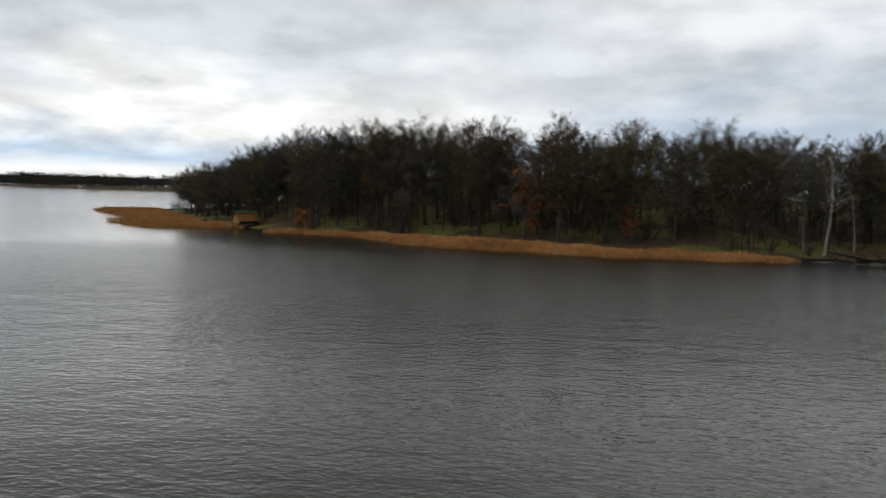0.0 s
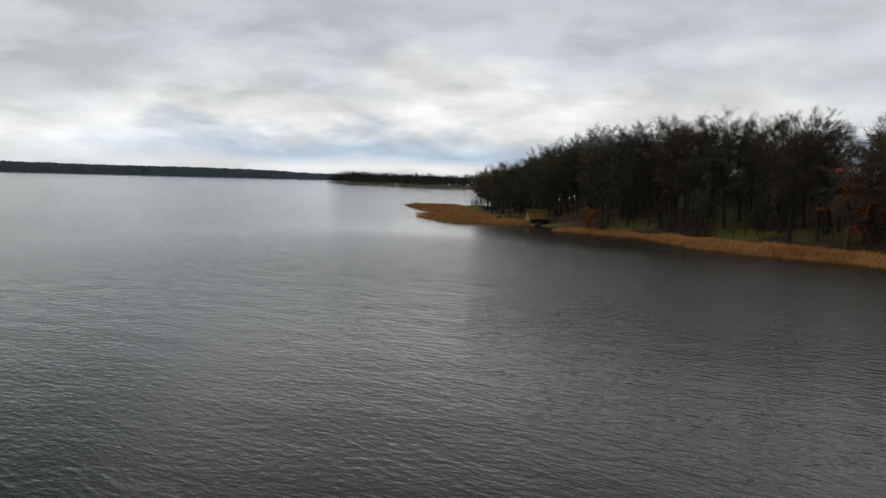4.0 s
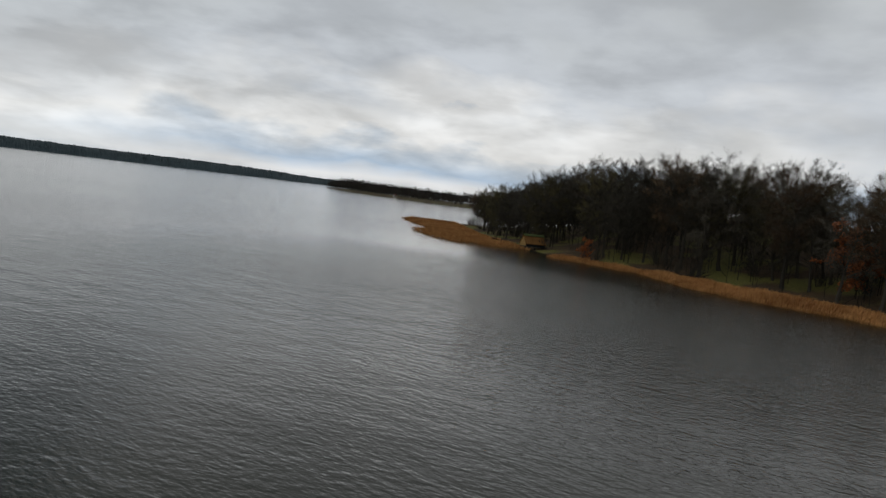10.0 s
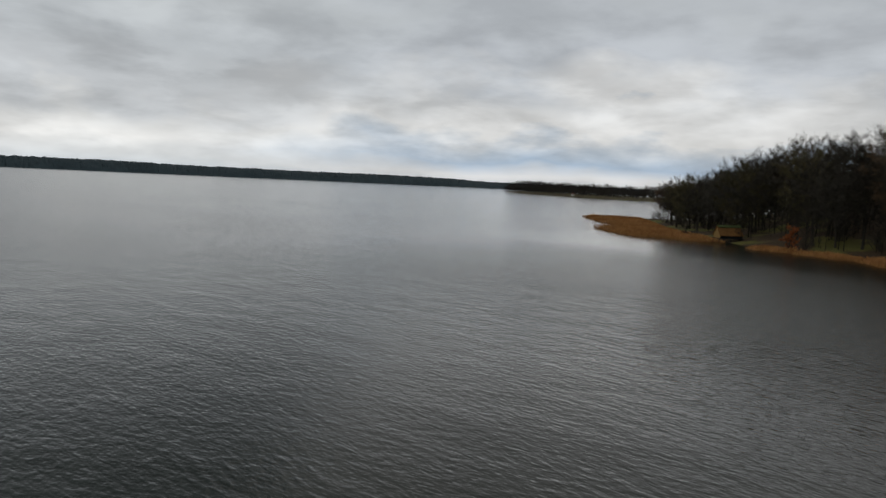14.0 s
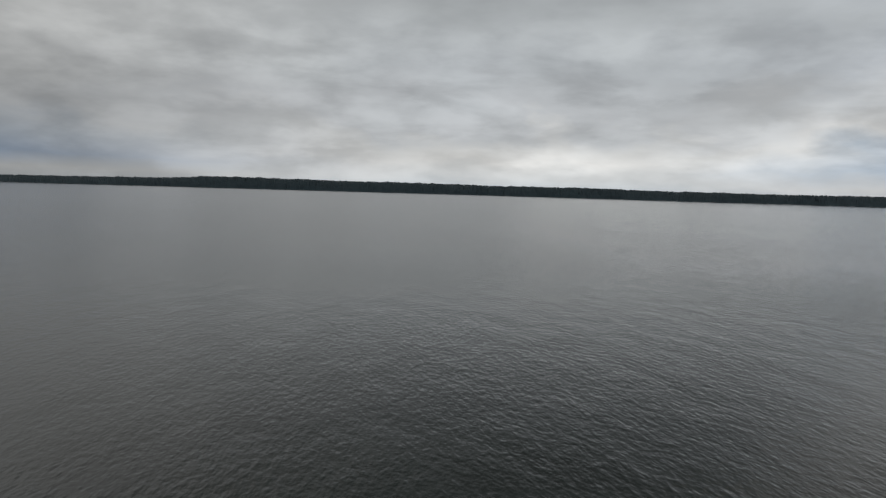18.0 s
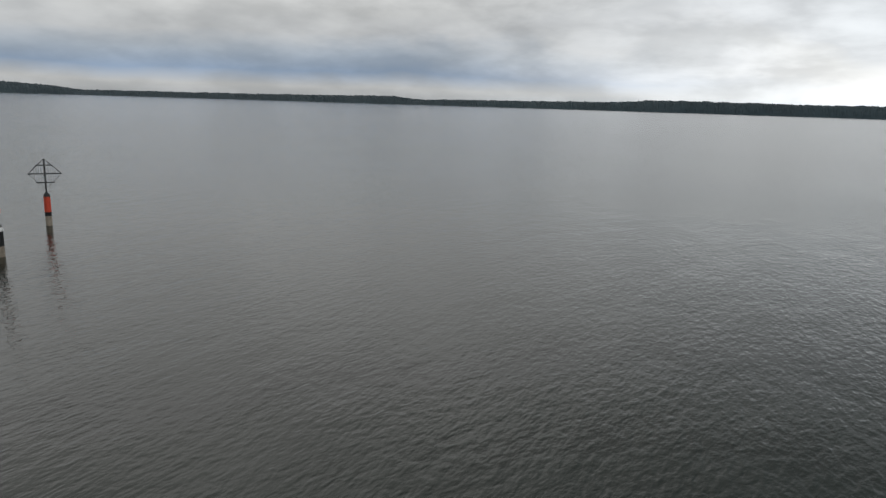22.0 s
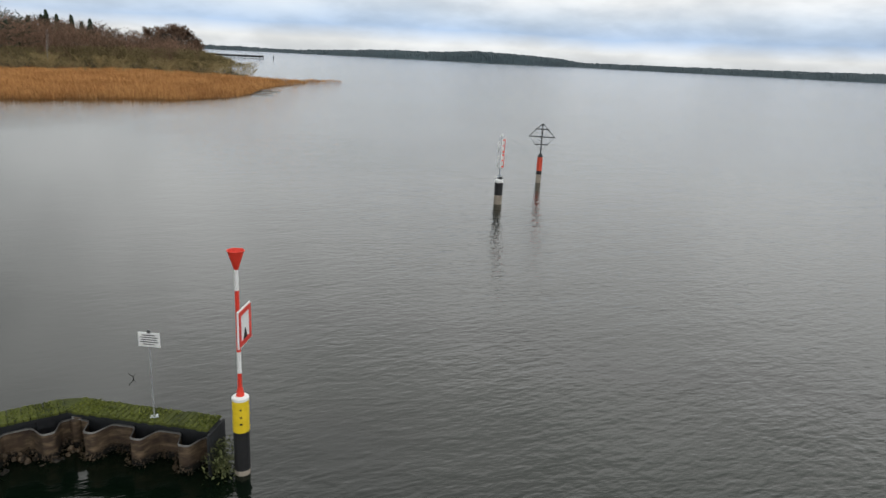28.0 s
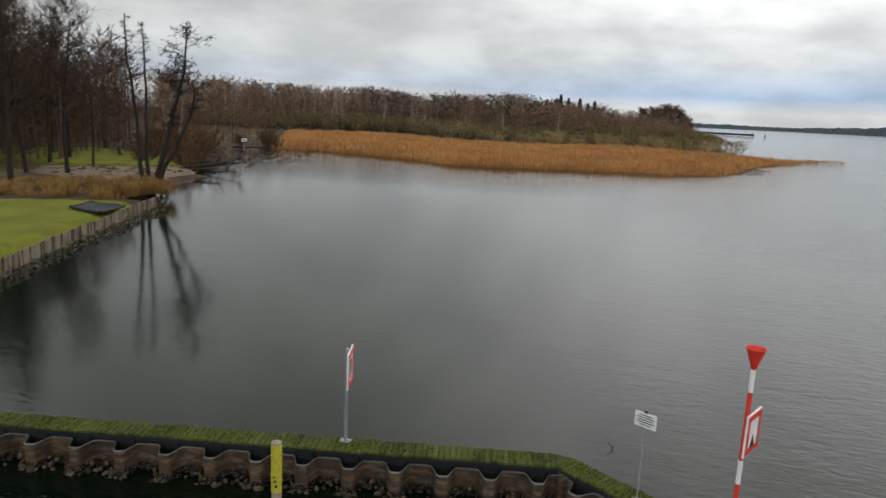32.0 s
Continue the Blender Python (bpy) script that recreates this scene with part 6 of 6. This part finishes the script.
woods("bank_thicket", scatter(BANK, bank_ground, 330, 2.5, 6.5, 71, 6, 400, lambda x, y: (x > np.interp(y, [-84, -70, -56, -38], [66, 60, 54, 53])) & (x < 88) & (y < -38) & (y > -84)), TWIG_DUSK, "dark brown undergrowth among the bank alders", 150, 71, 0.9, 0.07, 0.7, 0.12)
for x, y, f, s in ((68, -98, 0, 0.75), (72, -101, 1, 0.7), (62, -86, 1, 0.8)):
    plant(BIRCHES[f], f"birch{f}", (x, y, 0.5), x * 50, s, "slender white-barked birch at the shore", "tree", "birches", "birch_tree")
HEDGE = grow_shrub(74, 3.2, 3.6, 20, 34, HEDGE_TWIG, 0.024)
for x, y, s in ((49, -75, 0.6), (52, -80, 0.7), (55, -85, 0.7), (58, -90, 0.8), (61, -96, 0.7), (46.5, -70, 0.5), (46, -67, 0.7), (48, -70, 0.9), (50, -72, 1.0), (52, -76, 1.0), (54, -79, 1.1), (56, -82, 1.0), (58, -86, 1.2), (60, -89, 1.0), (62, -93, 1.1), (64, -97, 1.1), (66, -101, 1.2), (67, -106, 1.1), (64, -110, 0.8), (60, -112, 0.8), (62, -116, 0.9), (57.5, -111, 0.6), (65, -121, 1.0), (68, -128, 1.0), (55, -73, 1.1), (59, -80, 1.3), (63, -86, 1.4), (67, -94, 1.4), (70, -102, 1.4), (52, -68, 0.8)):
    plant(HEDGE, "hedge", (x, y, 0.3), x * 45, s, "rust-brown leafless alder bush on the bay shore", "shrub", "bay bushes", "alder_bush")
for x, y, f, s in ((56, -50, 1, 0.5), (60, -52, 0, 0.5), (66, -88, 2, 0.9), (69, -96, 0, 0.9), (64, -90, 1, 0.8), (72, -100, 2, 0.9), (66, -112, 1, 0.8), (58, -72, 0, 0.5), (62, -80, 2, 0.8)):
    plant(SHRUBS[f], f"shrub{f}", (x, y, 0.5), x * 30, s, "bare brown twiggy undergrowth shrub", "shrub", "bank undergrowth", "shrub")
for k, (x, y, a, l) in enumerate(((45.5, -66.5, 222, 6), (46, -68, 245, 5), (43.5, -62.5, 205, 4), (47, -70, 230, 5), (50, -55, 200, 6), (62, -104, 190, 5))):
    fallen_log((x, y, 0.45), a, l, 0.15, 80 + k, "dark fallen alder with snags reaching into the bay")


def bay_sign():
    ob = thing("bay_sign", "small white board on a short post by the bay", "sign", (59.0, -102.4, 0), 35)
    part("post", box_mesh("post", (0.12, 0.12, 2.2), GREYPILE, (0, 0, 0.6), bevel=0.01), ob)
    part("board", box_mesh("board", (0.85, 0.05, 0.5), WHITE, (0, 0.09, 1.75), bevel=0.01), ob)
    part("text_bar", box_mesh("text_bar", (0.6, 0.01, 0.12), IRON, (0, 0.121, 1.72)), ob)


bay_sign()
snag = Tubes()
snag.tube([(0, 0, -0.4), (0.05, 0.02, 0.1), (0.16, 0.05, 0.22), (0.30, 0.06, 0.38)], [0.03, 0.028, 0.022, 0.01], 6)
snag.tube([(0.05, 0.02, 0.1), (-0.08, 0.05, 0.25)], [0.02, 0.008], 5)
ob = new("snag", snag.mesh("snag", BARK_DARK, True))
ob.location, ob.scale = (-0.02, -15.7, 0), (0.42, 0.42, 0.42)
tagged(ob, "dark forked branch sticking out of the water", "branch")
